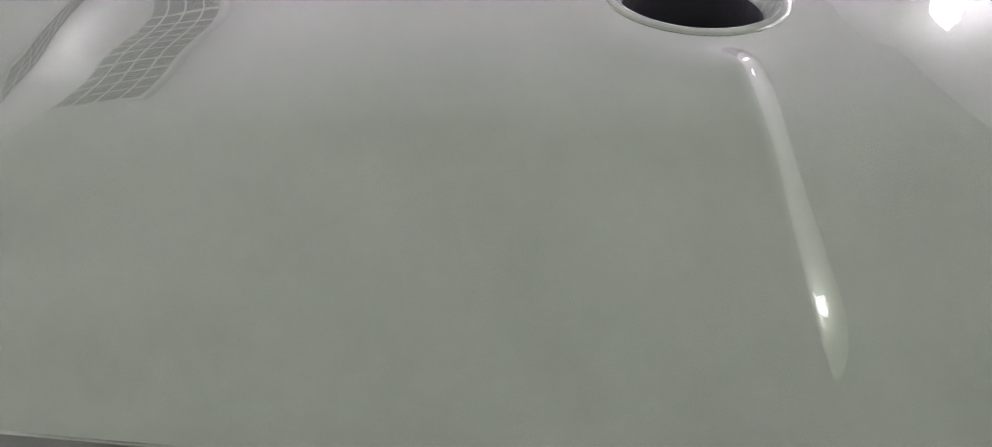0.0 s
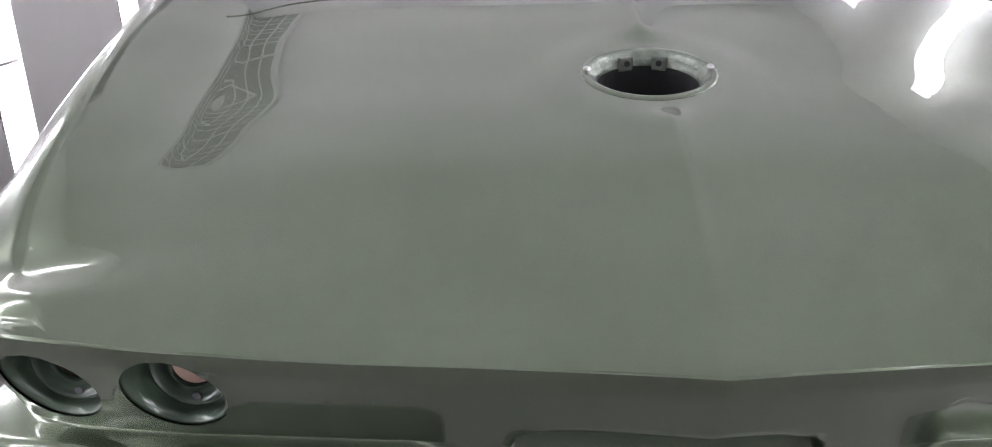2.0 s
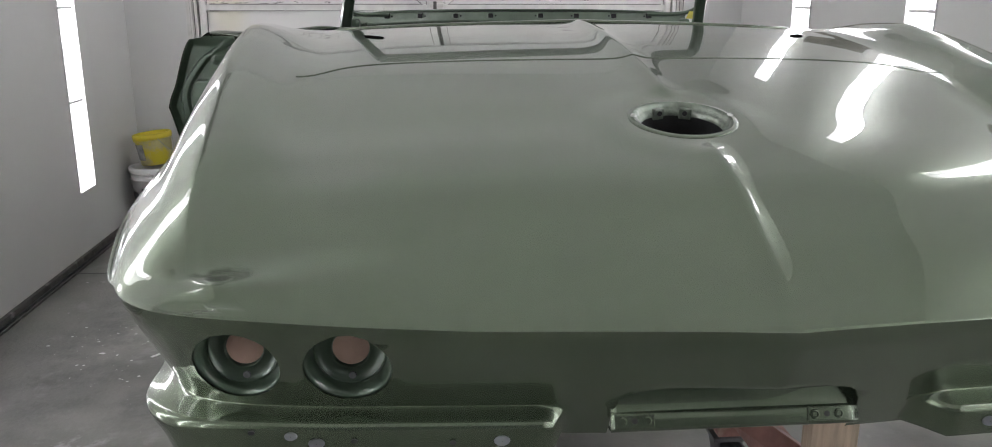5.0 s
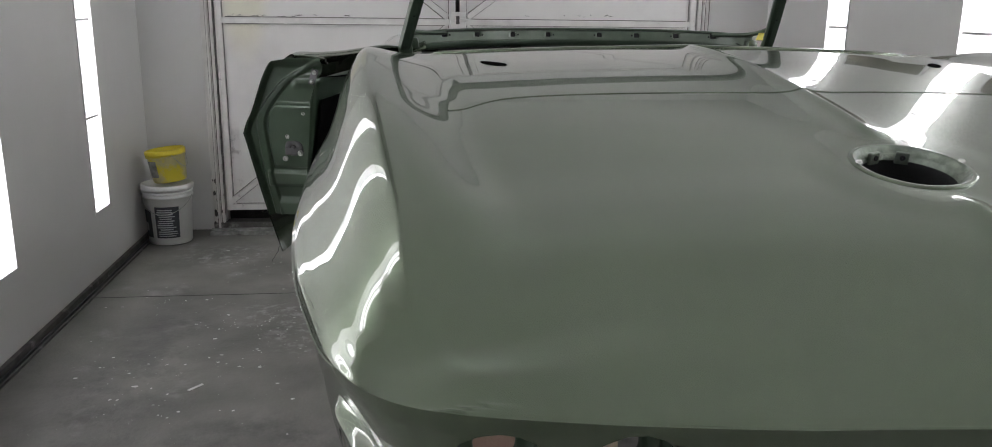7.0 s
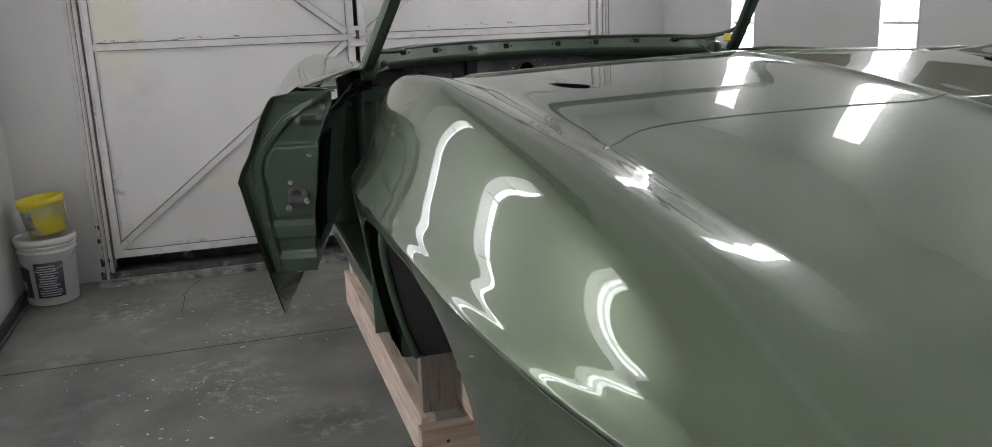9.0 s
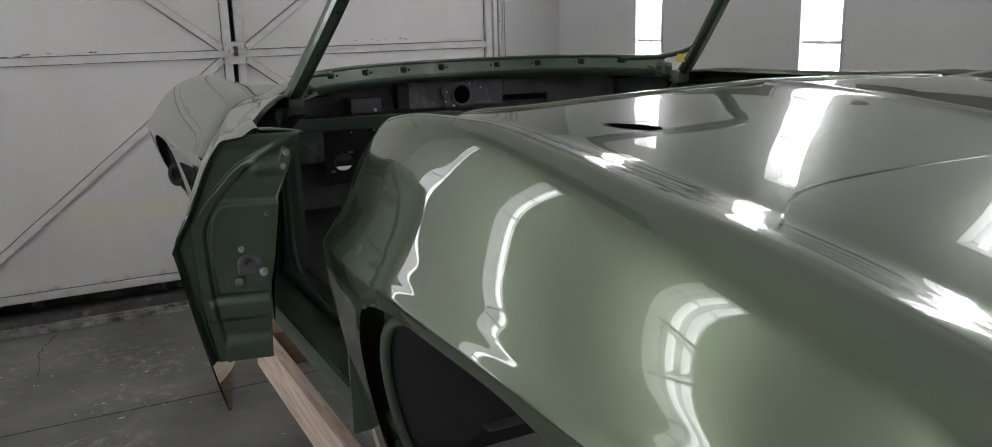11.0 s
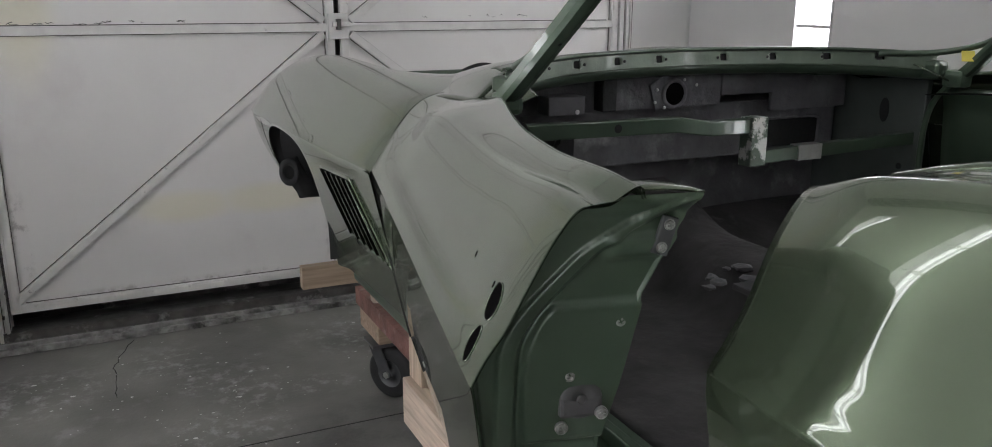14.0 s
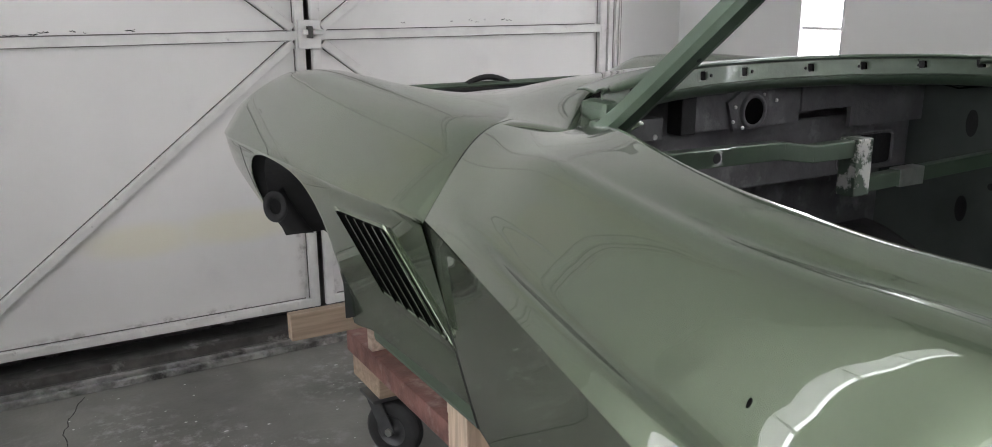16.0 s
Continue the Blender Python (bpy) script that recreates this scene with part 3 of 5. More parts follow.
crack((-1.375, 5.17), (-1.425, 4.74), 14, 0.010, 3)
crack((-1.31, 5.34), (-1.375, 5.17), 6, 0.006, 4)
rnd = random.Random(11)
verts, faces = [], []
for k in range(540):
    if k < 260:
        c = rnd.choice(((-0.95, 4.6), (-1.19, 5.0), (-1.06, 4.35), (-1.15, 3.6), (-1.3, 3.85), (-1.5, 4.9), (-0.3, 5.0)))
        x, y = rnd.gauss(c[0], 0.16), rnd.gauss(c[1], 0.2)
    elif k < 420:
        c = rnd.choice(((-1.75, 3.3), (-1.6, 2.9), (-1.45, 3.7), (-1.8, 4.1), (-1.35, 3.2)))
        x, y = rnd.gauss(c[0], 0.14), rnd.gauss(c[1], 0.16)
    else:
        x, y = rnd.uniform(LEFT + 0.1, -0.3), rnd.uniform(1.2, 5.3)
    if x < LEFT + 0.05:
        continue
    r = rnd.choice((0.0012, 0.0015, 0.002, 0.003, 0.004, 0.0055)) * rnd.uniform(0.6, 1.5) * (1 if k < 420 else 0.65)
    n = rnd.randint(5, 7)
    b0 = len(verts)
    a0, sx = rnd.uniform(0, 6), rnd.uniform(0.5, 1.8)
    for i in range(n):
        a = a0 + 2 * math.pi * i / n
        q = r * rnd.uniform(0.6, 1.2)
        verts.append((x + q * math.cos(a) * sx, y + q * math.sin(a), 0.0016))
    faces.append(list(range(b0, b0 + n)))
tagged(link("floor_specks", verts, faces, DUST), "scattered white paint specks on the concrete", "specks", kind="stuff")
scrap = part("paper_scrap", box_bm((-0.035, -0.006, 0), (0.035, 0.006, 0.003), 0.001, Matrix.Translation((-1.47, 3.05, 0.001)) @ Matrix.Rotation(0.9, 4, "Z")), DUST)
tagged(scrap, "thin white scrap lying on the concrete floor", "scrap")


# pails in the corner
def pail(name, x, y, z, r0, r1, h, mat, tilt=0.0):
    m = Matrix.Translation((x, y, z)) @ Matrix.Rotation(tilt, 4, "Y")
    ob = new(name)
    prof = [(0.001, 0.003), (r0 - 0.006, 0.003), (r0, 0.01), (r0 + (r1 - r0) * 0.78, h * 0.78), (r1 + 0.004, h * 0.79), (r1 + 0.006, h * 0.81), (r1, h * 0.82),
            (r1, h * 0.86), (r1 + 0.006, h * 0.87), (r1 + 0.006, h * 0.885), (r1, h * 0.895), (r1 + 0.001, h * 0.95), (r1 - 0.004, h * 0.95), (r1 - 0.006, h * 0.7), (0.001, h * 0.68)]
    part("body", lathe_bm(prof, m, 56), mat, ob, smooth=True)
    return ob, m


big, m = pail("plastic_pail", -2.09, 5.26, 0, 0.128, 0.145, 0.37, PAIL)
tagged(big, "white plastic paint pail with dark printed label on the floor", "bucket")
part("lid", lathe_bm([(0.001, 0.36), (0.13, 0.36), (0.138, 0.372), (0.150, 0.372), (0.156, 0.366), (0.156, 0.345), (0.150, 0.335), (0.147, 0.345)], m, 56), PAIL, big, "white snap-on lid", True)


def wrap(name, m, r, a0, a1, z0, z1, mat, parent, label="", lean=0.046):
    verts, faces = [], []
    n = 16
    for i in range(n + 1):
        a = a0 + (a1 - a0) * i / n
        for z in (z0, z1):
            q = r + lean * z
            verts.append(m @ Vector((q * math.cos(a), q * math.sin(a), z)))
    for i in range(n):
        faces.append((2 * i, 2 * i + 2, 2 * i + 3, 2 * i + 1))
    return thick(link(name, verts, faces, mat, parent, label, True), 0.0008, 1)


lab = wrap("label", m, 0.1285, radians(-112), radians(-52), 0.05, 0.245, LABEL, big, "dark blue-black printed label")
wrap("label_side", m, 0.1285, radians(-165), radians(-125), 0.05, 0.22, LABEL, big, "dark printed label")
rnd = random.Random(5)
for k in range(13):
    z = 0.06 + 0.0135 * k
    w = rnd.uniform(18, 26)
    wrap("print_bar", m, 0.1297, radians(-82 - w), radians(-82 + w * rnd.uniform(0.5, 1)), z, z + 0.006, PAPER, lab)
wrap("print_bar", m, 0.1297, radians(-160), radians(-140), 0.09, 0.14, PAPER, big)
part("handle", tube_bm([m @ Vector((0.152 * math.cos(a), 0.152 * math.sin(a), 0.30 - 0.10 * math.sin(t))) for t, a in ((i * math.pi / 16, radians(-170 + i * 10)) for i in range(17))], 0.0022, 6), STEEL, big, "thin wire handle")

small, m = pail("paint_pail", -2.062, 5.25, 0.3845, 0.098, 0.112, 0.20, YPAIL, -0.115)
tagged(small, "small pail smeared with yellow paint standing on the white pail", "bucket")
part("rim", lathe_bm([(0.105, 0.165), (0.116, 0.165), (0.119, 0.175), (0.119, 0.195), (0.112, 0.20), (0.106, 0.195), (0.104, 0.165)], m, 48), YELLOW, small, "bright yellow rim", True)
wrap("label", m, 0.0985, radians(-165), radians(-112), 0.04, 0.14, LABELGREY, small, "grey worn label", 0.075)
part("paint", lathe_bm([(0.001, 0.15), (0.105, 0.15), (0.106, 0.165)], m, 40), YELLOW, small, "yellow paint film", True)
part("handle", tube_bm([m @ Vector((0.118 * math.cos(a), 0.118 * math.sin(a) - 0.015 * math.sin(t), 0.17 - 0.085 * math.sin(t))) for t, a in ((i * math.pi / 14, radians(-60 + i * 7)) for i in range(15))], 0.002, 6), STEEL, small, "thin wire handle")


# ---------------------------------------------------------------- the car body
car = new("car_body")
tagged(car, "sage green sports car body shell without wheels, lamps or glass", "car")

# outline of the sharp crease round the tail, half of it, and its height
TAIL = [(0, 0.524), (0.1, 0.5355), (0.25, 0.549), (0.4, 0.5575), (0.5, 0.5615), (0.6, 0.573), (0.66, 0.591), (0.70, 0.617), (0.735, 0.662), (0.762, 0.73), (0.79, 0.85),
        (0.822, 1.0), (0.845, 1.2), (0.857, 1.5), (0.857, 1.8), (0.850, 1.95), (0.839, 2.058)]
crease_z = monotone([0.5, 0.60, 0.72, 0.85, 1.0, 1.2, 1.5, 1.8, 2.1, 2.8, 3.15, 3.45, 4.05, 4.57, 5.0], [1.084, 1.084, 1.084, 1.090, 1.100, 1.110, 1.119, 1.120, 1.119, 1.128, 1.132, 1.122, 1.106, 1.09, 1.085])
mid_z = monotone([0.52, 0.57, 0.62, 0.68, 0.75, 0.84, 0.95, 1.05, 1.15, 1.3, 1.5, 1.65, 1.88, 2.006, 2.1], [1.066, 1.098, 1.126, 1.156, 1.1886, 1.2143, 1.2372, 1.2584, 1.2779, 1.3023, 1.3281, 1.3405, 1.3508, 1.322, 1.285])
dense = smooth_curve(TAIL, 900)


def side_x(y):
    return np.interp(y, dense[:, 1], dense[:, 0])


tail_y = monotone([p[0] for p in TAIL[:10]] + [0.9], [p[1] for p in TAIL[:7]] + [0.594, 0.599, 0.602, 0.61])
flank_rise = monotone([0, 0.25, 0.5, 0.7, 0.85, 0.95, 1.05, 1.2, 1.4], [0, 0.283, 0.556, 0.775, 0.927, 0.985, 0.998, 1.0, 1.0])
crest_in = monotone([0.5, 0.8, 1.2, 1.6, 2.1], [0.085, 0.098, 0.112, 0.112, 0.120])
# the fender crest runs inwards to the rear; below it the flank turns over, flares to a shelf and drops to the crease
CREST_Y = [0.62, 0.75, 0.88, 1.0, 1.15, 1.3, 1.5, 1.65, 1.8, 1.95, 2.055]
flank_width = monotone(CREST_Y, [0.1011, 0.112, 0.132, 0.1419, 0.1445, 0.1364, 0.1264, 0.121, 0.1135, 0.112, 0.125])
crest_h = monotone(CREST_Y, [1.081, 1.1544, 1.2138, 1.2514, 1.2868, 1.3128, 1.3426, 1.3567, 1.3532, 1.336, 1.304])
CROSS_Y = [0.7, 1.0, 1.35, 1.75, 2.05]
cross_drop = monotone(CROSS_Y, [0.022, 0.0262, 0.0167, 0.0179, 0.0185])
valley = monotone(CROSS_Y, [0.137, 0.144, 0.15, 0.15, 0.15])
flank_fall = spline([0, 0.15, 0.3, 0.45, 0.6, 0.72, 0.81, 0.88, 0.94, 1.0], [0, 0.044, 0.161, 0.328, 0.558, 0.716, 0.805, 0.874, 0.923, 1.0])
tail_fall = spline([0, 0.15, 0.3, 0.45, 0.6, 0.72, 0.81, 0.88, 0.94, 1.0], [0, 0.010, 0.142, 0.272, 0.427, 0.553, 0.655, 0.755, 0.855, 1.0])
FILL = (0.008, 0.951)
PEAK = 0.022            # the peak of the tail lies a little off the middle


def off(x):
    return PEAK * (1 - ease(np.abs(x), 0.15, 0.55))


def edge_z(x, y):
    """Height of the crease, which sags a little towards the middle of the tail."""
    x = x - off(x)
    return crease_z(y) - 0.018 * (1 - ease(np.abs(x), 0.28, 0.66)) * (1 - ease(y, 0.6, 1.0))


def plateau(a, y):
    """Height of the deck between the fenders, a away from the middle."""
    dt = np.maximum(y - tail_y(a), 0)
    yy = 0.524 + dt
    return yy, mid_z(yy) - cross_drop(y) * (np.minimum(a, 0.70) / 0.6) ** 2.387 * ease(dt, 0.0, 0.3)


def raw_deck(x, y):
    """Height of the rear bodywork, from the middle out to the fender crests and down to the crease."""
    x, y = np.asarray(x, float), np.asarray(y, float)
    a = np.abs(x - off(x))
    yy, flat = plateau(a, y)
    s = np.where(y > 0.585, side_x(np.maximum(y, 0.585)), 0.86)
    tail = edge_z(x, y) + np.maximum(flat - edge_z(0.0, yy), 0) * flank_rise(np.maximum(s - a, 0) / crest_in(y))
    c = s - flank_width(y)
    h = crest_h(y)
    inner = flat + (h - plateau(c, y)[1]) * ease(np.clip((a - c) / valley(y) + 1, 0, 1) ** 1.061, 0, 1)
    p = np.clip((a - c) / flank_width(y), 0, 1)
    m = ease(y, 0.712, 1.062)
    fall = m * flank_fall(p) + (1 - m) * tail_fall(p)
    w = ease(y, 0.60, 0.68)
    return (1 - w) * tail + w * np.where(a < c, inner, h - (h - crease_z(y)) * fall)


F0 = float(raw_deck(FILL[0], FILL[1])) + 0.001
FS = float(raw_deck(FILL[0], FILL[1] + 0.08) - raw_deck(FILL[0], FILL[1] - 0.08)) / 0.16


def deck_z(x, y):
    """The deck with its middle ridge, which dies out round the flat seat of the fuel filler."""
    x, y = np.asarray(x, float), np.asarray(y, float)
    z = raw_deck(x, y)
    r = np.hypot(x - FILL[0], y - FILL[1])
    seat = 1 - ease(r, 0.092, 0.16)
    z = z * (1 - seat) + (F0 + FS * (y - FILL[1])) * seat
    return z + 0.0118 * np.exp(-np.sqrt((x - 0.014) ** 2 + 3.5e-5) / 0.017) * ease(y, 0.54, 0.62) * ease(r, 0.095, 0.14)


# rear upper bodywork
side = smooth_curve(TAIL[6:], 110)
vs = np.linspace(0, 1, 110)
half = np.unique(np.r_[np.linspace(0, 0.09, 26), np.linspace(0.08, 0.7, 44), np.linspace(0.7, 1.0, 90)])
tail_curve = smooth_curve(TAIL, 900)
tail_curve = tail_curve[tail_curve[:, 0] < 0.75]


def tail_line(x):
    return np.interp(np.abs(x - off(x)), tail_curve[:, 0], tail_curve[:, 1])


def taper(ob):
    """Sheet thickness runs out at the crease, where two sheets meet in one sharp edge."""
    g = ob.vertex_groups.new(name="sheet")
    for v in ob.data.vertices:
        g.add([v.index], float(np.clip(abs(float(edge_z(v.co.x, v.co.y)) - v.co.z) / 0.02, 0, 1)), "REPLACE")
    ob.modifiers[0].vertex_group = "sheet"


taus = np.r_[-half[:0:-1], half]
rows = []
for k, (xs, ys) in enumerate(side):
    v = k / (len(side) - 1)
    yc = ys - 0.065 * (1 - v)
    x = xs * taus
    t = np.abs(taus)
    y = yc + (ys - yc) * t ** 2
    w = (1 - v) ** 6
    y = (1 - w) * y + w * tail_line(x)
    z = deck_z(x, y)
    z[0] = z[-1] = crease_z(ys)
    if k == 0:
        z = edge_z(x, y)
    rows.append(np.stack([x, y, z], 1))
P = np.array(rows)


def on_deck(p, a, b):
    return (a, b, float(deck_z(a, b)))


everywhere = np.ones(P.shape[:2], bool)
COCKPIT = ((0.0, 2.30), (0.605, 0.403), 10)          # rear end of the cockpit opening
holes = [(P[..., 0].copy(), P[..., 1].copy(), everywhere, FILL, (0.071, 0.071), 2, on_deck), (P[..., 0].copy(), P[..., 1].copy(), everywhere, *COCKPIT, on_deck)]
shell = grid("rear_deck", P, PAINT, car, "glossy sage green rear deck and fender tops", holes, flip=True)
thick(shell, 0.004)
taper(shell)

# rolled lip round the rear of the cockpit opening
rim = []
for a in np.linspace(math.pi + 0.03, 2 * math.pi - 0.03, 401):
    ca, sa = math.cos(a), math.sin(a)
    x, y = 0.605 * math.copysign(abs(ca) ** 0.2, ca), 2.30 + 0.403 * math.copysign(abs(sa) ** 0.2, sa)
    if y < 2.056:
        rim.append((x, y, float(deck_z(x, y))))
for name, steps, mat in (("cockpit_lip", ((0.004, -0.004), (0.002, 0.0012), (-0.004, 0.0026), (-0.010, -0.0008), (-0.012, -0.008), (-0.011, -0.022)), PAINT), ("inner_quarter", ((-0.0105, -0.020), (-0.006, -0.10), (0.0, -0.52)), INNER)):
    P2 = []
    for o, dz in steps:
        row = []
        for k, (x, y, z) in enumerate(rim):
            q, r = rim[max(k - 1, 0)], rim[min(k + 1, len(rim) - 1)]
            d = Vector((r[0] - q[0], r[1] - q[1], 0)).normalized()
            row.append((x + d.y * o, y - d.x * o, z + dz))
        P2.append(row)
    thick(grid(name, P2, mat, car, "rolled lip of the cockpit opening" if mat is PAINT else "grey inner panel behind the seats"), 0.003)

# fuel filler: flange, cup and two screws
fm = Matrix.Translation((FILL[0], FILL[1], F0 + 0.001)) @ Matrix.Rotation(math.atan(FS), 4, "X") @ Matrix.Scale(0.95, 4)
ring = part("filler_flange", lathe_bm([(0.0875, -0.003), (0.086, 0.0000), (0.084, 0.0007), (0.081, 0.0011), (0.079, 0.0012)], fm, 72), PAINT, car, "painted rim of the fuel filler seat", True)
fl = part("filler_neck", lathe_bm([(0.079, 0.0012), (0.076, 0.0008), (0.0735, -0.002), (0.0725, -0.006), (0.0695, -0.009), (0.0665, -0.011), (0.0655, -0.019)], fm, 72), FLANGE, car, "silvery green recessed fuel filler neck", True)
# Cup is coloured black for the darkness below the neck.
part("filler_cup", lathe_bm([(0.0655, -0.0185), (0.067, -0.05), (0.066, -0.16), (0.001, -0.17)], fm, 48), BLACK, fl, "dark filler well", True)
for s in (-1, 1):
    a = math.pi / 2 + s * 0.36
    tab = part("tab", box_bm((-0.010, -0.004, -0.011), (0.010, 0.003, 0.008), 0.002, fm @ Matrix.Rotation(a - math.pi / 2, 4, "Z") @ Matrix.Translation((0, 0.0650, -0.012))), FLANGE, fl)
    part("screw_hole", lathe_bm([(0.004, 0), (0.004, 0.002), (0.0003, 0.002)], fm @ Matrix.Rotation(a - math.pi / 2, 4, "Z") @ Matrix.Translation((0, 0.0605, -0.012)) @ Matrix.Rotation(math.pi / 2, 4, "X"), 12), BLACK, tab)
for a in (0.05, math.pi - 0.05):
    part("clip", lathe_bm([(0.005, 0.0), (0.004, 0.003), (0.0003, 0.004)], fm @ Matrix.Translation((0.0785 * math.cos(a), 0.0785 * math.sin(a), 0.003)), 12), STEEL, fl)


# lid seams: fine dark joints let into the deck
def seam(name, pts, r=0.0030, mat=HOLLOWSHADE, lift=0.0004):
    q = smooth_curve(pts, 90)
    return part(name, tube_bm([(x, y, float(deck_z(x, y)) + lift) for x, y in q], r, 6), mat, car)


for s in (-1, 1):
    seam("lid_fold", [(s * 0.602, 1.258), (s * 0.570, 1.285), (s * 0.50, 1.325), (s * 0.38, 1.331), (s * 0.17, 1.318), (0.012, 1.300)], 0.0030, PAINT, -0.0016)
    m = Matrix.Translation((s * 0.485, 1.655, 0)) @ Matrix.Rotation(-1.05 if s < 0 else -2.09, 4, "Z") @ Matrix.Scale(0.62, 4)
    bm = bmesh.new()
    outline = [(-0.084, 0.002), (-0.045, 0.016), (0.02, 0.022), (0.066, 0.010), (0.056, -0.017), (-0.01, -0.021), (-0.05, -0.010)]
    outline = smooth_curve(outline + outline[:1], 25)[:-1]
    rings = []
    for q in (1.0, 0.7, 0.4, 0.12):
        ring = [m @ Vector((a * q, b * q, 0.0)) for a, b in outline]
        rings.append([bm.verts.new((p.x, p.y, float(deck_z(p.x, p.y)) + 0.0012)) for p in ring])
    for p, r in zip(rings, rings[1:]):
        for i in range(24):
            bm.faces.new((p[i], p[(i + 1) % 24], r[(i + 1) % 24], r[i]))
    bm.faces.new(rings[-1])
    # The slot is not cut; its shade is this near-black patch.
    part("latch_slot", bm, HOLLOWSHADE, car, "near-black patch drawn as the latch slot in the deck")

# lower bodywork round the tail and the rear flanks
full = smooth_curve(TAIL, 150)
path = np.vstack([full[:0:-1] * (-1, 1), full])
base_x = path[:, 0].copy()
for k in range(6):
    path[:, 0] = base_x + off(path[:, 0])
tang = np.gradient(path, axis=0)
tang /= np.linalg.norm(tang, axis=1)[:, None]
inward = np.stack([-tang[:, 1], tang[:, 0]], 1)
drop = np.array([0, 0.004, 0.010, 0.017, 0.025, 0.034, 0.043, 0.052, 0.061, 0.070, 0.079, 0.088, 0.097, 0.106, 0.114, 0.119, 0.123, 0.126, 0.129, 0.132, 0.135, 0.137, 0.139, 0.141, 0.144, 0.150, 0.158, 0.167, 0.176])
in_ledge = monotone([0, 0.12, 0.123, 0.126, 0.129, 0.136, 0.139, 0.142, 0.176], [0, 0.0630, 0.0640, 0.0625, 0.0585, 0.0425, 0.0385, 0.0385, 0.043])
in_plain = monotone([0, 0.12, 0.176], [0, 0.0630, 0.0924])
in_side = monotone([0, 0.003, 0.02, 0.085, 0.17, 0.26, 0.42], [0, 0.001, 0.004, 0.014, 0.028, 0.045, 0.08])
rows = []
for (x, y), nrm in zip(path, inward):
    sidewise = float(ease(y, 0.80, 1.15))
    ledge = float(ease(abs(x), 0.232, 0.244)) * (1 - 0.15 * float(ease(y, 0.70, 0.90))) * (1 - float(ease(y, 0.925, 0.975)))
    deep = drop * (1 + 0.20 * float(ease(y, 0.66, 0.95)) + sidewise * 1.15 * float(ease(y, 0.95, 1.2)))
    level = np.minimum(drop, 0.176)
    tail_in = ledge * (in_ledge(level) - 0.016 * float(ease(abs(x), 0.58, 0.74)) * (1 - float(ease(y, 0.64, 0.82))) * ease(level, 0.124, 0.139)) + (1 - ledge) * in_plain(level)
    tail_in = tail_in + ledge * 0.055 * float(ease(y, 0.60, 0.74)) * ease(level, 0.143, 0.176)
    inn = (1 - sidewise) * tail_in + sidewise * in_side(deep)
    zz = edge_z(x, y) - deep * (1 + (1 - sidewise) * ((float(edge_z(x, y)) - 0.90) / 0.175 - 1))
    rows.append(np.stack([x + nrm[0] * inn, y + nrm[1] * inn, zz], 1))
P = np.array(rows)
LAMPS = [(s * q, 1.016) for s in (-1, 1) for q in (0.470, 0.594)]
rear_face = (P[..., 1] < 0.74)
flank = (P[..., 1] > 0.95)


def on_tail(p, a, b):
    return (a, float(tail_line(a)) + 0.525 * (float(edge_z(a, 0.57)) - b), b)


def keep_y(p, a, b):
    return (a, p[1], b)


def keep_x(p, a, b):
    return (p[0], a, b)


holes = [(P[..., 0].copy(), P[..., 2].copy(), rear_face, c, (0.0485, 0.049), 2, on_tail) for c in LAMPS]
holes.append((P[..., 1].copy(), P[..., 2].copy(), flank, (1.54, 0.80), (0.372, 0.305), 3.8, keep_x))
holes.append((P[..., 0].copy(), P[..., 2].copy(), rear_face & (P[..., 2] < 0.975), (-0.014, 0.90), (0.150, 0.079), 6, keep_y))
lower = grid("lower_body", P, PAINT, car, "sage green tail panel and lower flanks with bumper ledge", holes, flip=True)
thick(lower, 0.004, 1).modifiers[0].use_rim = False
taper(lower)

# tail lamp buckets: cups cut off by the slanted tail, with a stepped floor and an open centre
for x0, z0 in LAMPS:
    yf = float(tail_line(x0)) + 0.074
    zc = z0 + 0.002
    turn = [2 * math.pi * k / 64 for k in range(64)]
    loops = [[on_tail(None, x0 + (0.0485 + o) * math.cos(a), z0 + (0.049 + o) * math.sin(a)) for a in turn] for o in (0.0042, 0.0022, -0.002)]
    loops[0] = [(x, y + 0.0012, z) for x, y, z in loops[0]]
    loops[1] = [(x, y - 0.0012, z) for x, y, z in loops[1]]
    for r, y in ((0.0435, yf - 0.006), (0.0425, yf), (0.0415, yf + 0.0005), (0.0410, yf - 0.0012), (0.0400, yf - 0.0012), (0.0395, yf + 0.0006), (0.0245, yf + 0.002), (0.0235, yf + 0.0005), (0.0222, yf + 0.001), (0.0215, yf + 0.007)):
        loops.append([(x0 + r * math.cos(a), y, zc + r * math.sin(a)) for a in turn])
    bm = bmesh.new()
    loops = [[bm.verts.new(p) for p in q] for q in loops]
    for p, q in zip(loops, loops[1:]):
        for k in range(64):
            bm.faces.new((p[k], q[k], q[(k + 1) % 64], p[(k + 1) % 64]))
    # Cups take the darker green, which puts their hollow's shade into the colour.
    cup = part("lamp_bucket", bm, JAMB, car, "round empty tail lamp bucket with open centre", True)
    # Grey disc stands in for the light seen through the screw hole.
    part("screw_hole", lathe_bm([(0.0048, -0.001), (0.0042, 0.0006), (0.0003, 0.0006)], Matrix.Translation((x0 + 0.001, yf, zc - 0.0325)) @ Matrix.Rotation(math.pi / 2, 4, "X"), 16), DULLGREY, cup)

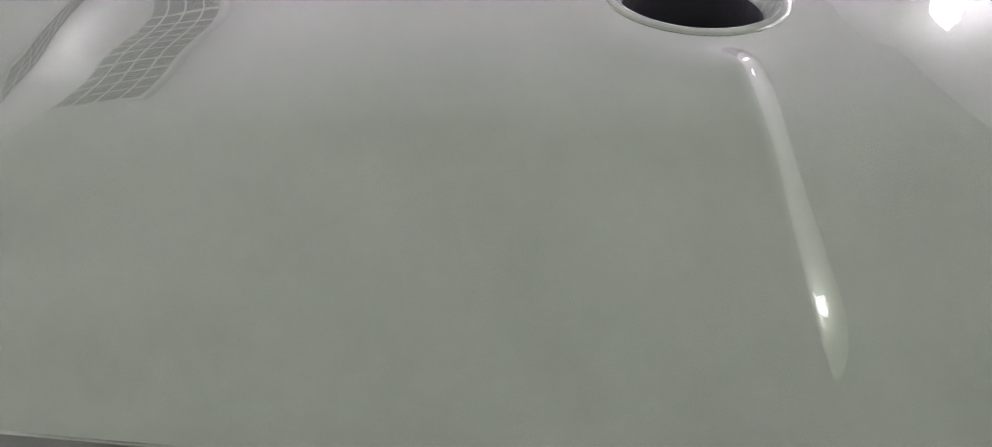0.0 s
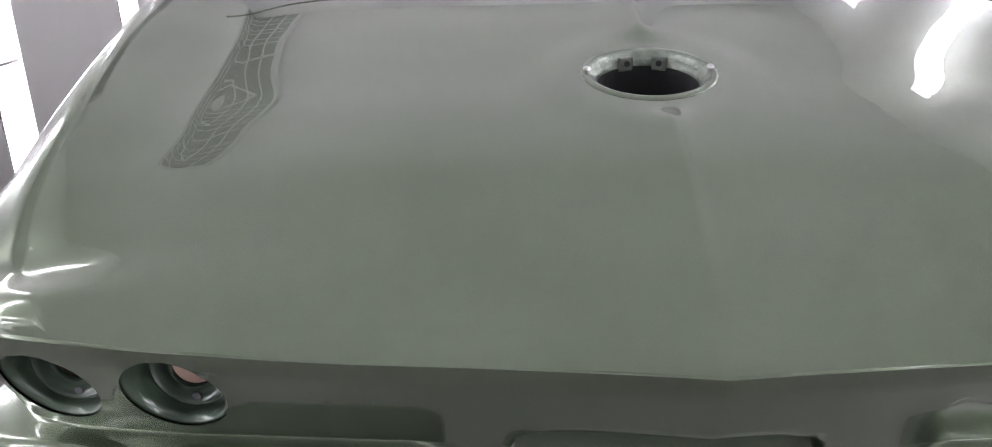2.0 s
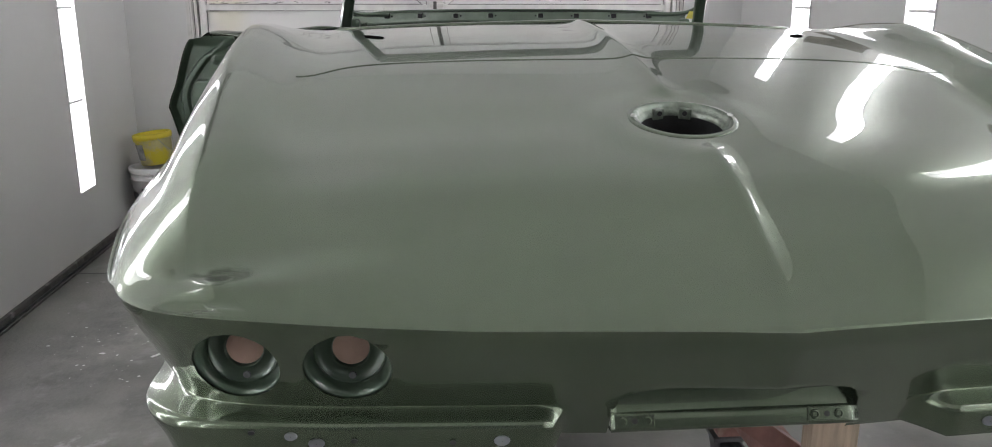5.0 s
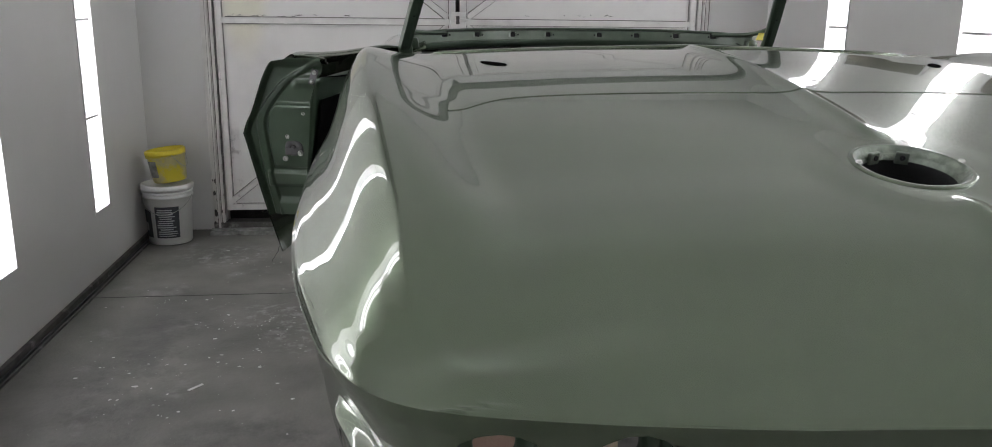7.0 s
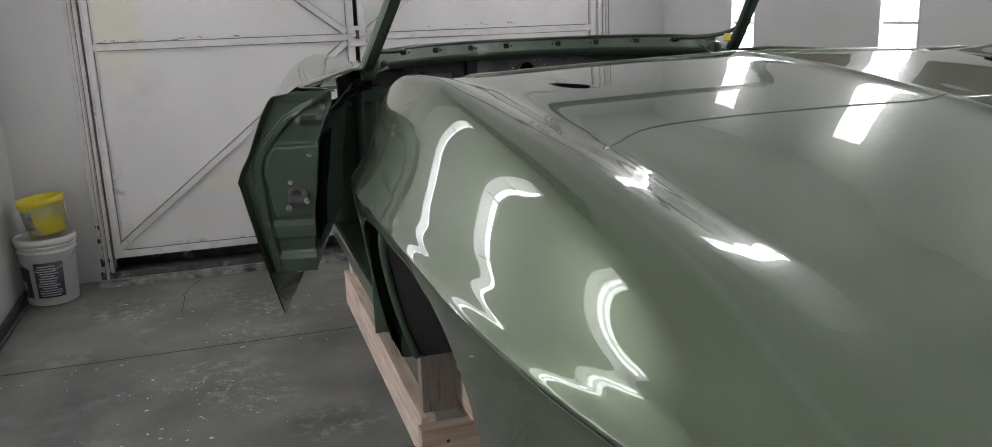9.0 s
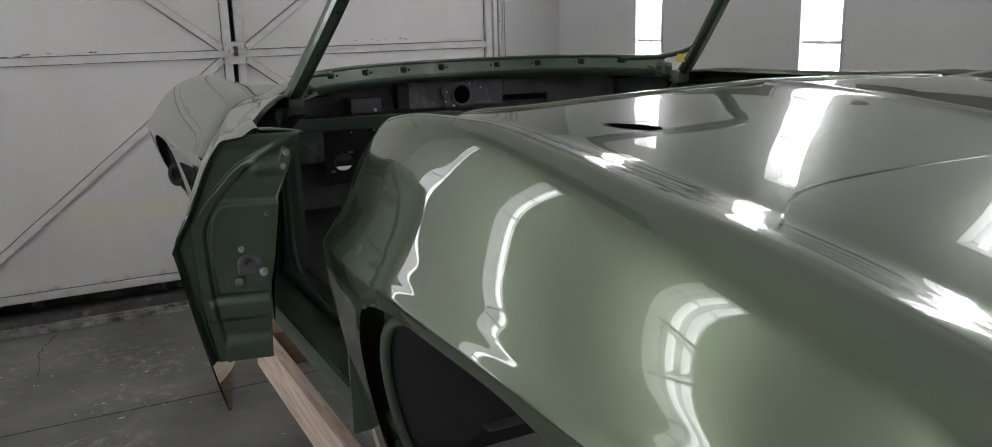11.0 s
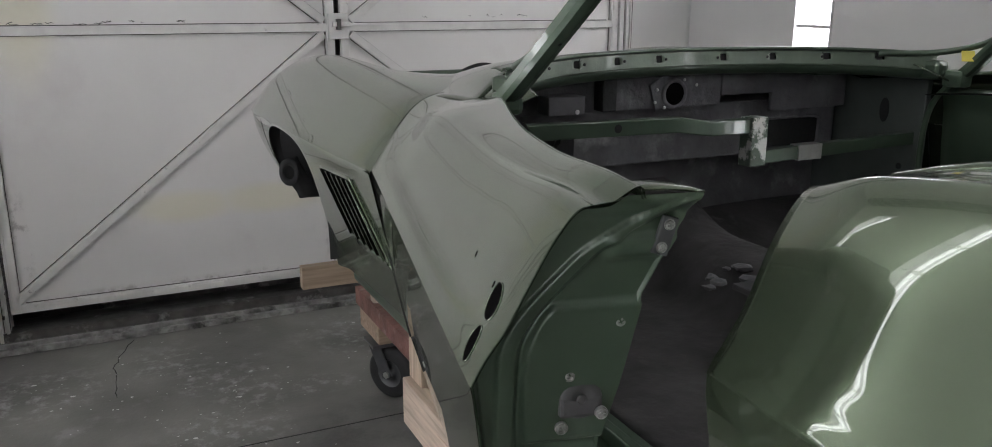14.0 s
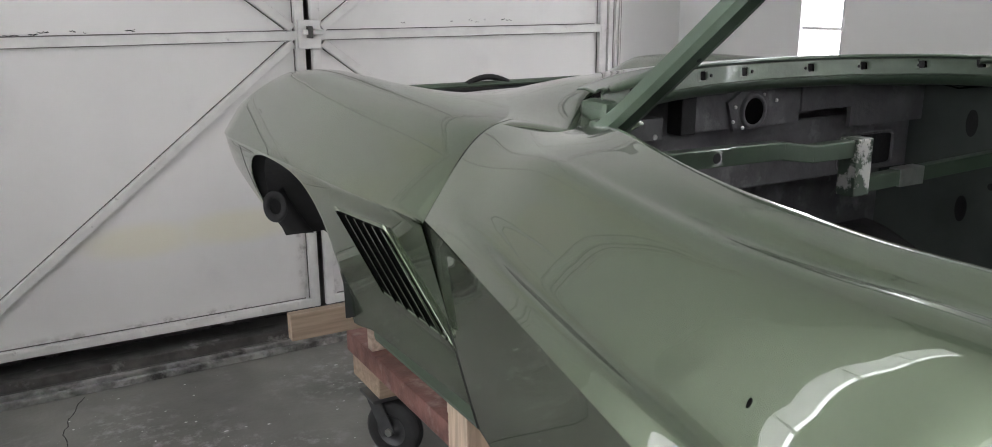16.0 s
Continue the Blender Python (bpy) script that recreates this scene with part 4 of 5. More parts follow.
# bumper mounting holes and the plate recess
# Discs only: large ones grey like the lit floor behind, small ones black.
for x0, z0, r in ((-0.584, 0.932, 0.0028), (-0.539, 0.928, 0.0055), (-0.510, 0.919, 0.0068), (-0.467, 0.922, 0.0028), (-0.354, 0.917, 0.0028), (-0.297, 0.918, 0.0068), (0.297, 0.918, 0.0068), (0.51, 0.919, 0.0068)):
    y0 = float(tail_line(x0)) + 0.0365
    part("mounting_hole", lathe_bm([(r * 1.12, 0.002), (r, 0.0042), (0.0003, 0.0042)], Matrix.Translation((x0, y0, z0)) @ Matrix.Rotation(math.pi / 2, 4, "X") @ Matrix.Diagonal((1.25, 0.85, 1, 1)), 20), BLACK if r < 0.005 else DULLGREY, car)
sheet = [[(x, y, z) for x in np.linspace(-0.166, 0.138, 24)] for y, z in ((0.626, 0.990), (0.6145, 0.957), (0.6075, 0.9385), (0.6060, 0.9372), (0.6040, 0.9365), (0.5985, 0.9205), (0.5985, 0.9175), (0.601, 0.9145), (0.615, 0.913))]
rec = grid("plate_recess", sheet, PAINT, car, "green number plate recess")
thick(rec, 0.003)
for x0 in (-0.166, 0.138):
    side_face = [[(x0, yy + 0.017 + (0.623 - yy) * q, z) for q in np.linspace(0, 1, 4)] for z, yy in ((0.905, 0.612), (0.93, 0.599), (0.955, 0.586), (0.99, 0.5675))]
    thick(grid("recess_side", side_face, PAINT, rec), 0.003)
for x0 in (-0.138, 0.098):
    lie = Matrix.Translation((x0, 0.6008, 0.9285)) @ Matrix.Rotation(math.radians(71), 4, "X")
    br = part("bracket", box_bm((-0.024, -0.0075, -0.001), (0.024, 0.0075, 0.0012), 0.0006, lie), PAINT, rec)
    for d in (-0.015, 0, 0.015):
        ring = [(0.0060, 0.001), (0.0056, 0.0032), (0.0036, 0.0036), (0.0028, 0.0018), (0.0003, 0.0018)] if d else [(0.0036, 0.0012), (0.0003, 0.0016)]
        part("bolt", lathe_bm(ring, lie @ Matrix.Translation((d, 0, 0)), 16), PAINT if d else BLACK, br)


# wheel houses
def wheelhouse(s, y0, x_out, x_in, foot, half=0.372, tuck=0.0, rear=1, front=0.0):
    bm = bmesh.new()
    rings = []
    for x in (x_out, x_in):
        ring = []
        for k in range(33):
            a = math.pi * k / 32
            c, d = math.cos(a), math.sin(a)
            ring.append(bm.verts.new((s * (x - ((tuck if c * rear >= 0 else front) * (1 - d ** 0.6) if x == x_out else 0)), y0 + half * np.sign(c) * abs(c) ** 0.8, foot + (1.105 - foot) * d ** 0.75)))
        rings.append(ring)
    for k in range(32):
        bm.faces.new((rings[0][k], rings[0][k + 1], rings[1][k + 1], rings[1][k]))
    bm.faces.new(rings[1])
    lip = [tuple(v.co) for v in rings[0][:14]]
    ob = thick(part("wheel_house", bm, LINER, car, "black undercoated wheel house", True), 0.004)
    if front:
        part("arch_lip", tube_bm(lip, 0.009, 8), JAMB, ob, "grey green rolled lip", True)
    return ob


for s in (-1, 1):
    wheelhouse(s, 1.535, 0.835, 0.47, 0.745, 0.376, 0.14, -1, 0.092)
    wheelhouse(s, 4.015, 0.832, 0.62, 0.795, 0.385, 0.09)
    # Added panel, there only so the lamp holes show brown behind them.
    part("lamp_hole_backing", box_bm((min(s * 0.41, s * 0.765), 1.100, 0.70), (max(s * 0.41, s * 0.765), 1.112, 1.05), 0.003), BROWNBACK, car, "brown panel added behind the lamp holes")

# rockers, floor pan, tunnel, bulkheads
for s in (-1, 1):
    bm = box_bm((min(s * 0.60, s * 0.775), 1.93, 0.735), (max(s * 0.60, s * 0.775), 3.62, 0.79), 0.012)
    sill = part("sill", bm, JAMB, car, "dark green door sill")
    part("sill_lip", box_bm((min(s * 0.66, s * 0.68), 2.09, 0.785), (max(s * 0.66, s * 0.68), 3.1, 0.815), 0.004), JAMB, sill)
    part("door_jamb", box_bm((min(s * 0.74, s * 0.81), 2.045, 0.76), (max(s * 0.74, s * 0.81), 2.051, 1.10)), JAMB, car)
    k = part("kick_panel", box_bm((min(s * 0.655, s * 0.675), 3.015, 0.76), (max(s * 0.655, s * 0.675), 3.40, 1.28), 0.004), PILLAR, car, "grey green kick panel with oval holes")
    # Holes are flat black discs on the panel, coloured for their shade.
    for z in (1.184, 0.965):
        part("oval_hole", lathe_bm([(0.0155, 0), (0.0155, 0.002), (0.0005, 0.002)], Matrix.Translation((s * 0.655, 3.145, z)) @ Matrix.Rotation(-s * math.pi / 2, 4, "Y") @ Matrix.Diagonal((2.2, 1, 1, 1)), 24), BLACK, k)
    part("round_hole", lathe_bm([(0.009, 0), (0.009, 0.002), (0.0005, 0.002)], Matrix.Translation((s * 0.655, 3.075, 1.034)) @ Matrix.Rotation(-s * math.pi / 2, 4, "Y"), 16), BLACK, k)
    if s < 0:
        part("hinge_pillar", box_bm((min(s * 0.60, s * 0.765), 3.06, 0.76), (max(s * 0.60, s * 0.765), 3.12, 1.20), 0.02), JAMB, car)

pan = [[(x, y, 0.785 + 0.12 * math.exp(-(x / 0.13) ** 4) + (0.10 * ease(y, 3.05, 3.4)) + 0.05 * ease(2.4, 0, 1) * 0) for x in np.linspace(-0.62, 0.62, 60)] for y in np.linspace(1.88, 3.45, 60)]
thick(grid("floor_pan", pan, PAN, car, "grey stained fibreglass floor pan"), 0.006)
fw = np.array([[(x, 3.40 - 0.05 * math.exp(-(x / 0.2) ** 2), z) for x in np.linspace(-0.68, 0.68, 160)] for z in np.linspace(0.74, 1.235, 60)])
PORTS = ((-0.300, 1.128, 0.030), (-0.367, 1.036, 0.034))
thick(grid("firewall", fw, INNER, car, "dark grey fibreglass firewall", [(fw[..., 0].copy(), fw[..., 2].copy(), np.ones(fw.shape[:2], bool), (x, z), (r, r), 2, keep_y) for x, z, r in PORTS]), 0.006)

# opening in the tunnel with its torn grey flange
fl = part("tunnel_flange", box_bm((-0.205, 2.545, 0.898), (0.012, 2.745, 0.912), 0.004), LATCHGREY, car, "grey ragged flange round the shifter openings")
for lo, hi in (((-0.180, 2.575), (-0.105, 2.712)), ((-0.080, 2.615), (-0.022, 2.700))):
    # Near-black blocks give the uncut openings their shade.
    part("opening", box_bm((lo[0], lo[1], 0.905), (hi[0], hi[1], 0.9132), 0.0), HOLLOWSHADE, fl)
rnd = random.Random(17)
for k in range(14):
    x, y, r = rnd.uniform(-0.26, 0.06), rnd.uniform(2.75, 2.86), rnd.uniform(0.008, 0.022)
    bm = bmesh.new()
    bmesh.ops.create_icosphere(bm, subdivisions=1, radius=r)
    for v in bm.verts:
        v.co = Vector((x, y, 0.903)) + Vector((v.co.x * rnd.uniform(0.6, 1.5), v.co.y * rnd.uniform(0.6, 1.5), v.co.z * 0.5))
    part("torn_edge", bm, INNER, fl)

# dash structure under the windscreen
dash = part("dash_panel", box_bm((-0.58, 3.26, 1.21), (0.16, 3.272, 1.300), 0.002), INNER, car, "grey scuffed fibreglass dash panel")
part("dash_end", box_bm((0.34, 3.26, 1.185), (0.62, 3.272, 1.300), 0.002), INNER, dash)
part("dash_top", box_bm((0.16, 3.255, 1.235), (0.34, 3.272, 1.300), 0.002), INNER, dash)
LOWER = np.array([[(x, 3.30, z) for x in np.linspace(-0.66, 0.62, 160)] for z in np.linspace(1.06, 1.21, 30)])
thick(grid("dash_lower", LOWER, INNER, dash, "", [(LOWER[..., 0].copy(), LOWER[..., 2].copy(), np.ones(LOWER.shape[:2], bool), (-0.338, 1.141), (0.028, 0.024), 2.2, keep_y),
      (LOWER[..., 0].copy(), LOWER[..., 2].copy(), np.ones(LOWER.shape[:2], bool), (0.455, 1.112), (0.108, 0.044), 9, keep_y)]), 0.006)
# Block close behind the opening, black in place of its shade.
part("glove_box", box_bm((0.335, 3.303, 1.058), (0.575, 3.39, 1.165), 0.004), BLACK, dash, "black block for the dark inside of the glove compartment")
edge = [(0.455 + 0.108 * math.copysign(abs(math.cos(a)) ** 0.25, math.cos(a)), 3.296, 1.112 + 0.044 * math.copysign(abs(math.sin(a)) ** 0.25, math.sin(a))) for a in np.linspace(0, 2 * math.pi, 61)]
part("opening_rim", tube_bm(edge, 0.005, 6), INNER, dash, "pale torn edge of the opening")
pedal = np.array([[(x, 3.295, z) for x in np.linspace(-0.465, -0.275, 50)] for z in np.linspace(0.985, 1.16, 46)])
pb = thick(grid("pedal_plate", pedal, BLACK, dash, "black pedal plate with round holes", [(pedal[..., 0].copy(), pedal[..., 2].copy(), np.ones(pedal.shape[:2], bool), (x, z), (r, r * 0.9), 2.2, keep_y) for x, z, r in ((-0.340, 1.142, 0.025), (-0.405, 1.056, 0.031))]), 0.004)
part("pedal_box", box_bm((-0.335, 3.255, 0.995), (-0.278, 3.292, 1.075), 0.004), BLACK, pb)
for x, z in ((-0.385, 1.085), (-0.377, 1.085), (-0.445, 1.028), (-0.438, 1.028), (-0.375, 1.148), (-0.298, 1.150)):
    part("bolt", lathe_bm([(0.0035, 0), (0.0035, 0.003), (0.0003, 0.004)], Matrix.Translation((x, 3.290, z)) @ Matrix.Rotation(math.pi / 2, 4, "X"), 8), STEEL, pb)
bm = bmesh.new()
plate = [(-0.075, 1.27), (-0.03, 1.295), (0.05, 1.295), (0.10, 1.275), (0.13, 1.265), (0.09, 1.215), (-0.055, 1.205)]
f = [bm.verts.new((a, 3.252, z)) for a, z in plate]
b = [bm.verts.new((a, 3.26, z)) for a, z in plate]
bm.faces.new(f)
for i in range(len(f)):
    j = (i + 1) % len(f)
    bm.faces.new((f[i], f[j], b[j], b[i]))
col = part("column_plate", bm, INNER, dash, "grey bracket plate round a hole")
m = Matrix.Translation((0.0, 3.25, 1.247)) @ Matrix.Rotation(math.pi / 2, 4, "X")
part("hole_rim", lathe_bm([(0.040, -0.002), (0.038, 0.004), (0.031, 0.005), (0.029, 0.001)], m, 36), INNER, col, smooth=True)
# The hole's shade is a near-black disc on the plate.
part("hole", lathe_bm([(0.030, 0.0015), (0.0003, 0.0015)], m, 36), HOLLOWSHADE, col)
for dx, dz in ((-0.055, 0.012), (0.07, 0.02), (-0.03, -0.035), (-0.06, -0.02), (0.03, 0.035)):
    part("bolt", lathe_bm([(0.004, 0), (0.004, 0.003), (0.0003, 0.004)], Matrix.Translation((dx, 3.251, 1.247 + dz)) @ Matrix.Rotation(math.pi / 2, 4, "X"), 10), STEEL, col)
part("duct_box", box_bm((-0.40, 3.20, 1.215), (-0.30, 3.26, 1.26), 0.004), INNER, dash)
part("duct_box", box_bm((-0.24, 3.215, 1.215), (-0.20, 3.26, 1.31), 0.004), BLACK, dash)
part("ledge", box_bm((0.42, 3.18, 1.285), (0.64, 3.26, 1.30), 0.003), JAMB, dash, "pale torn ledge")

# White disc paints the light that shows through a small hole.
part("light_spot", lathe_bm([(0.006, 0), (0.005, 0.002), (0.0003, 0.003)], Matrix.Translation((-0.322, 3.199, 1.222)) @ Matrix.Rotation(math.pi / 2, 4, "X"), 12), DUST, dash, "small white disc for light seen through a hole")

# brace between the door pillars
br = part("dash_brace", beam_bm((-0.655, 3.05, 1.208), (-0.13, 3.05, 1.201), 0.030, 0.036, 0.003), JAMB, car, "green square tube brace across the cockpit")
part("tube", beam_bm((-0.135, 3.05, 1.200), (-0.045, 3.05, 1.186), 0.030, 0.036, 0.003), JAMB, br)
part("tube", beam_bm((-0.05, 3.05, 1.186), (0.10, 3.05, 1.186), 0.030, 0.036, 0.003), JAMB, br)
pl = part("plate", box_bm((0.072, 3.028, 1.085), (0.122, 3.072, 1.207), 0.003), BAREPLATE, br, "green joint plate with bare metal spots")
for dx, dz in ((0.085, 1.11), (0.108, 1.11), (0.108, 1.19)):
    part("rivet", lathe_bm([(0.004, 0), (0.0003, 0.002)], Matrix.Translation((dx, 3.028, dz)) @ Matrix.Rotation(math.pi / 2, 4, "X"), 8), STEEL, pl)
part("tube", beam_bm((0.12, 3.05, 1.105), (0.655, 3.05, 1.118), 0.026, 0.034, 0.003), JAMB, br)
part("sleeve", box_bm((0.235, 3.034, 1.088), (0.315, 3.066, 1.128), 0.002), STEEL, br, "bare metal sleeve")
# Black disc in place of the dark inside of the hole.
part("hole", lathe_bm([(0.010, 0), (0.0003, 0.0005)], Matrix.Translation((-0.312, 3.0345, 1.2035)) @ Matrix.Rotation(math.pi / 2, 4, "X"), 20), BLACK, br)


# windscreen frame
def bow(x):
    return 3.19 - 0.56 * x * x


wf = new("windshield_frame")
wf.parent = car
wf["label"] = "green windscreen surround without glass"
xs = np.linspace(-0.625, 0.625, 100)
SLOTS = [s * q for s in (-1, 1) for q in (0.100, 0.240, 0.380, 0.505)]
P = np.array([[(x, bow(x) + 0.006 * (z - 1.322) / 0.036, z - 0.012 * (abs(x) / 0.6) ** 4) for x in np.unique(np.r_[xs, *[np.linspace(q - 0.009, q + 0.009, 7) for q in SLOTS]])] for z in np.linspace(1.322, 1.360, 13)])
holes = [(P[..., 0].copy(), P[..., 2].copy(), np.ones(P.shape[:2], bool), (q, 1.342), (0.0095, 0.0085), 12, keep_y) for q in SLOTS]
rail = grid("clip_rail", P, RAIL, wf, "light green strip with square trim clip holes", holes, smooth=True)
thick(rail, 0.002)
for q in SLOTS:
    part("clip", box_bm((q - 0.012, bow(q) + 0.007, 1.330), (q + 0.012, bow(q) + 0.012, 1.354)), BLACK, rail)
    part("clip_screw", lathe_bm([(0.0035, 0), (0.0035, 0.0015), (0.0003, 0.002)], Matrix.Translation((q - math.copysign(0.020, q), bow(q) + 0.001, 1.342)) @ Matrix.Rotation(math.pi / 2, 4, "X"), 8), BLACK, rail)
P = [[(x, bow(x) + d, z - 0.012 * (abs(x) / 0.6) ** 4) for x in xs] for d, z in ((0.004, 1.359), (-0.003, 1.363), (0.004, 1.366), (0.014, 1.364), (0.020, 1.358), (0.05, 1.362), (0.07, 1.360))]
thick(grid("glass_ledge", P, JAMB, wf), 0.002)
P = [[(x, bow(x) + d, z - 0.012 * (abs(x) / 0.6) ** 4) for x in xs] for d, z in ((0.002, 1.323), (0.000, 1.320), (0.012, 1.302), (0.03, 1.297), (0.07, 1.295))]
thick(grid("dash_rail", P, JAMB, wf, "dark green rail under the clip strip"), 0.002)
for s in (-1, 1):
    pts = smooth_curve([(s * 0.655, 2.925, 1.295), (s * 0.648, 2.885, 1.325), (s * 0.628, 2.80, 1.402), (s * 0.606, 2.715, 1.483), (s * 0.578, 2.61, 1.585), (s * 0.545, 2.50, 1.67), (s * 0.53, 2.48, 1.69)], 26)
    bm = bmesh.new()
    rings = []
    for i, p in enumerate(pts):
        p = Vector(p)
        d = Vector(pts[min(i + 1, 25)] - pts[max(i - 1, 0)]).normalized()
        u = Vector((s, 0, 0)) - d * d.dot(Vector((s, 0, 0)))
        u.normalize()
        w = d.cross(u)
        w = w if w.y < 0 else -w
        sec = [(-0.024, -0.016), (-0.010, -0.020), (0.014, -0.018), (0.020, -0.006), (0.020, 0.014), (0.008, 0.018), (-0.014, 0.012), (-0.026, 0.010), (-0.028, -0.004)]
        rings.append([bm.verts.new(p + u * a * 0.85 + w * -b * 0.85) for a, b in sec])
    for a, b in zip(rings, rings[1:]):
        for k in range(len(a)):
            bm.faces.new((a[k], a[(k + 1) % len(a)], b[(k + 1) % len(a)], b[k]))
    bm.faces.new(rings[0])
    bm.faces.new(rings[-1])
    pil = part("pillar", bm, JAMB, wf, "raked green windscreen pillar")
    for i in (8, 14, 20):
        p = pts[i]
        part("screw_hole", lathe_bm([(0.004, 0), (0.0003, 0.001)], Matrix.Translation((p[0] - s * 0.004, p[1] - 0.013, p[2] - 0.0125)) @ Matrix.Rotation(math.pi / 2 + 0.75, 4, "X"), 8), BLACK, pil)
    part("pillar_foot", box_bm((min(s * 0.622, s * 0.668), 2.895, 1.268), (max(s * 0.622, s * 0.668), 2.955, 1.312), 0.012), JAMB, pil)
for s in (-1, 1):
    ap = smooth_curve([(s * 0.660, 2.90, 1.300), (s * 0.660, 2.965, 1.262), (s * 0.660, 3.005, 1.20), (s * 0.660, 3.018, 1.10), (s * 0.660, 3.010, 0.95), (s * 0.660, 2.985, 0.85), (s * 0.660, 2.93, 0.80)], 30)
    part("door_flange", tube_bm(ap, 0.008, 8), JAMB, wf, "curved flange of the door opening", True)
    part("pillar_base", box_bm((min(s * 0.600, s * 0.638), 2.945, 1.285), (max(s * 0.600, s * 0.638), 3.02, 1.336), 0.014), JAMB, wf)
part("header", tube_bm(smooth_curve([(-0.535, 2.482, 1.69), (-0.40, 2.495, 1.705), (0, 2.53, 1.72), (0.40, 2.495, 1.705), (0.535, 2.482, 1.69)], 40), 0.024, 10), JAMB, wf, "green top rail", True)
for s in (-1, 1):
    arc = smooth_curve([(s * 0.50, bow(0.50) + 0.003, 1.350), (s * 0.575, bow(0.575) - 0.002, 1.351), (s * 0.618, 2.945, 1.358), (s * 0.634, 2.865, 1.378), (s * 0.628, 2.80, 1.408)], 20)
    part("corner_fillet", tube_bm(arc, 0.008, 8), JAMB, wf, "rolled corner of the surround", True)
part("masking_tape", beam_bm((0.612, 2.876, 1.338), (0.628, 2.892, 1.362), 0.03, 0.002), TAPE, wf, "scrap of yellow masking tape")

# cowl between windscreen and hood opening
P = []
for v in np.linspace(0, 1, 26):
    row = []
    for x in np.linspace(-0.72, 0.72, 74):
        y0 = bow(x) + 0.065 if abs(x) < 0.6 else bow(0.6) + 0.065 - 1.1 * (abs(x) - 0.6)
        y = y0 + (3.70 - y0) * v
        z = 1.352 - 0.012 * (abs(x) / 0.6) ** 4 - 0.035 * ease(abs(x), 0.5, 0.70) - 0.075 * ease(v, 0.05, 1.0)
        row.append((x, y, z))
    P.append(row)
cowl = thick(grid("cowl", P, PAINT, car, "sage green cowl panel"), 0.004)
for s in (-1, 1):
    P = []
    for v in np.linspace(0, 1, 10):
        row = []
        for x in np.linspace(0.575, 0.70, 14):
            y0 = bow(x) + 0.065 if x < 0.6 else bow(0.6) + 0.065 - 1.1 * (x - 0.6)
            row.append((s * x, 2.93 + 0.03 * (x > 0.66) * 0 + (y0 + 0.012 - 2.93) * v, 1.350 - 0.012 * (x / 0.6) ** 4 - 0.035 * float(ease(x, 0.5, 0.70)) - 0.03 * (1 - v) ** 2))
        P.append(row)
    thick(grid("cowl_end", P, PAINT, cowl, flip=s < 0), 0.003)


# front fenders
NOSE = [(0.866, 3.145), (0.868, 3.45), (0.868, 3.8), (0.866, 4.2), (0.86, 4.52), (0.842, 4.66), (0.79, 4.78), (0.68, 4.88), (0.5, 4.935), (0.25, 4.96), (0.0, 4.965)]
front_x = monotone([3.1, 3.45, 3.8, 4.2, 4.52, 4.66, 4.78, 4.88, 4.935], [0.866, 0.868, 0.868, 0.866, 0.86, 0.842, 0.79, 0.68, 0.5])
nose_y = monotone([0, 0.25, 0.5, 0.68, 0.79, 0.842, 0.9], [4.965, 4.96, 4.935, 4.88, 4.78, 4.66, 4.5])
top_z = monotone([3.1, 3.2, 3.42, 3.75, 4.1, 4.44, 4.6, 4.73, 4.85, 4.97], [1.296, 1.300, 1.312, 1.324, 1.333, 1.300, 1.225, 1.165, 1.12, 1.088])
front_rise = monotone([0, 0.03, 0.06, 0.09, 0.12, 0.16, 0.2, 0.3, 0.5, 1.0], [0, 0.046, 0.090, 0.130, 0.165, 0.205, 0.235, 0.29, 0.4, 0.6])


def fender_z(x, y):
    a = np.abs(x)
    zc = crease_z(y)
    up = np.maximum(top_z(np.minimum(y + 0.12 * ease(a, 0.75, 0.87) * 0, 4.965)) - zc - 0.095 * ease(0.69 - a, 0, 0.2) * ease(4.75 - y, 0, 0.4) * ease(y, 3.35, 3.75), 0)
    near = np.maximum(nose_y(a) - y, 0)
    s = front_rise(np.minimum(np.maximum(front_x(np.minimum(y, 4.935)) - a, 0), near * 1.2))
    p = 6.0
    return zc + up * s / np.maximum(up ** p + s ** p, 1e-30) ** (1 / p)


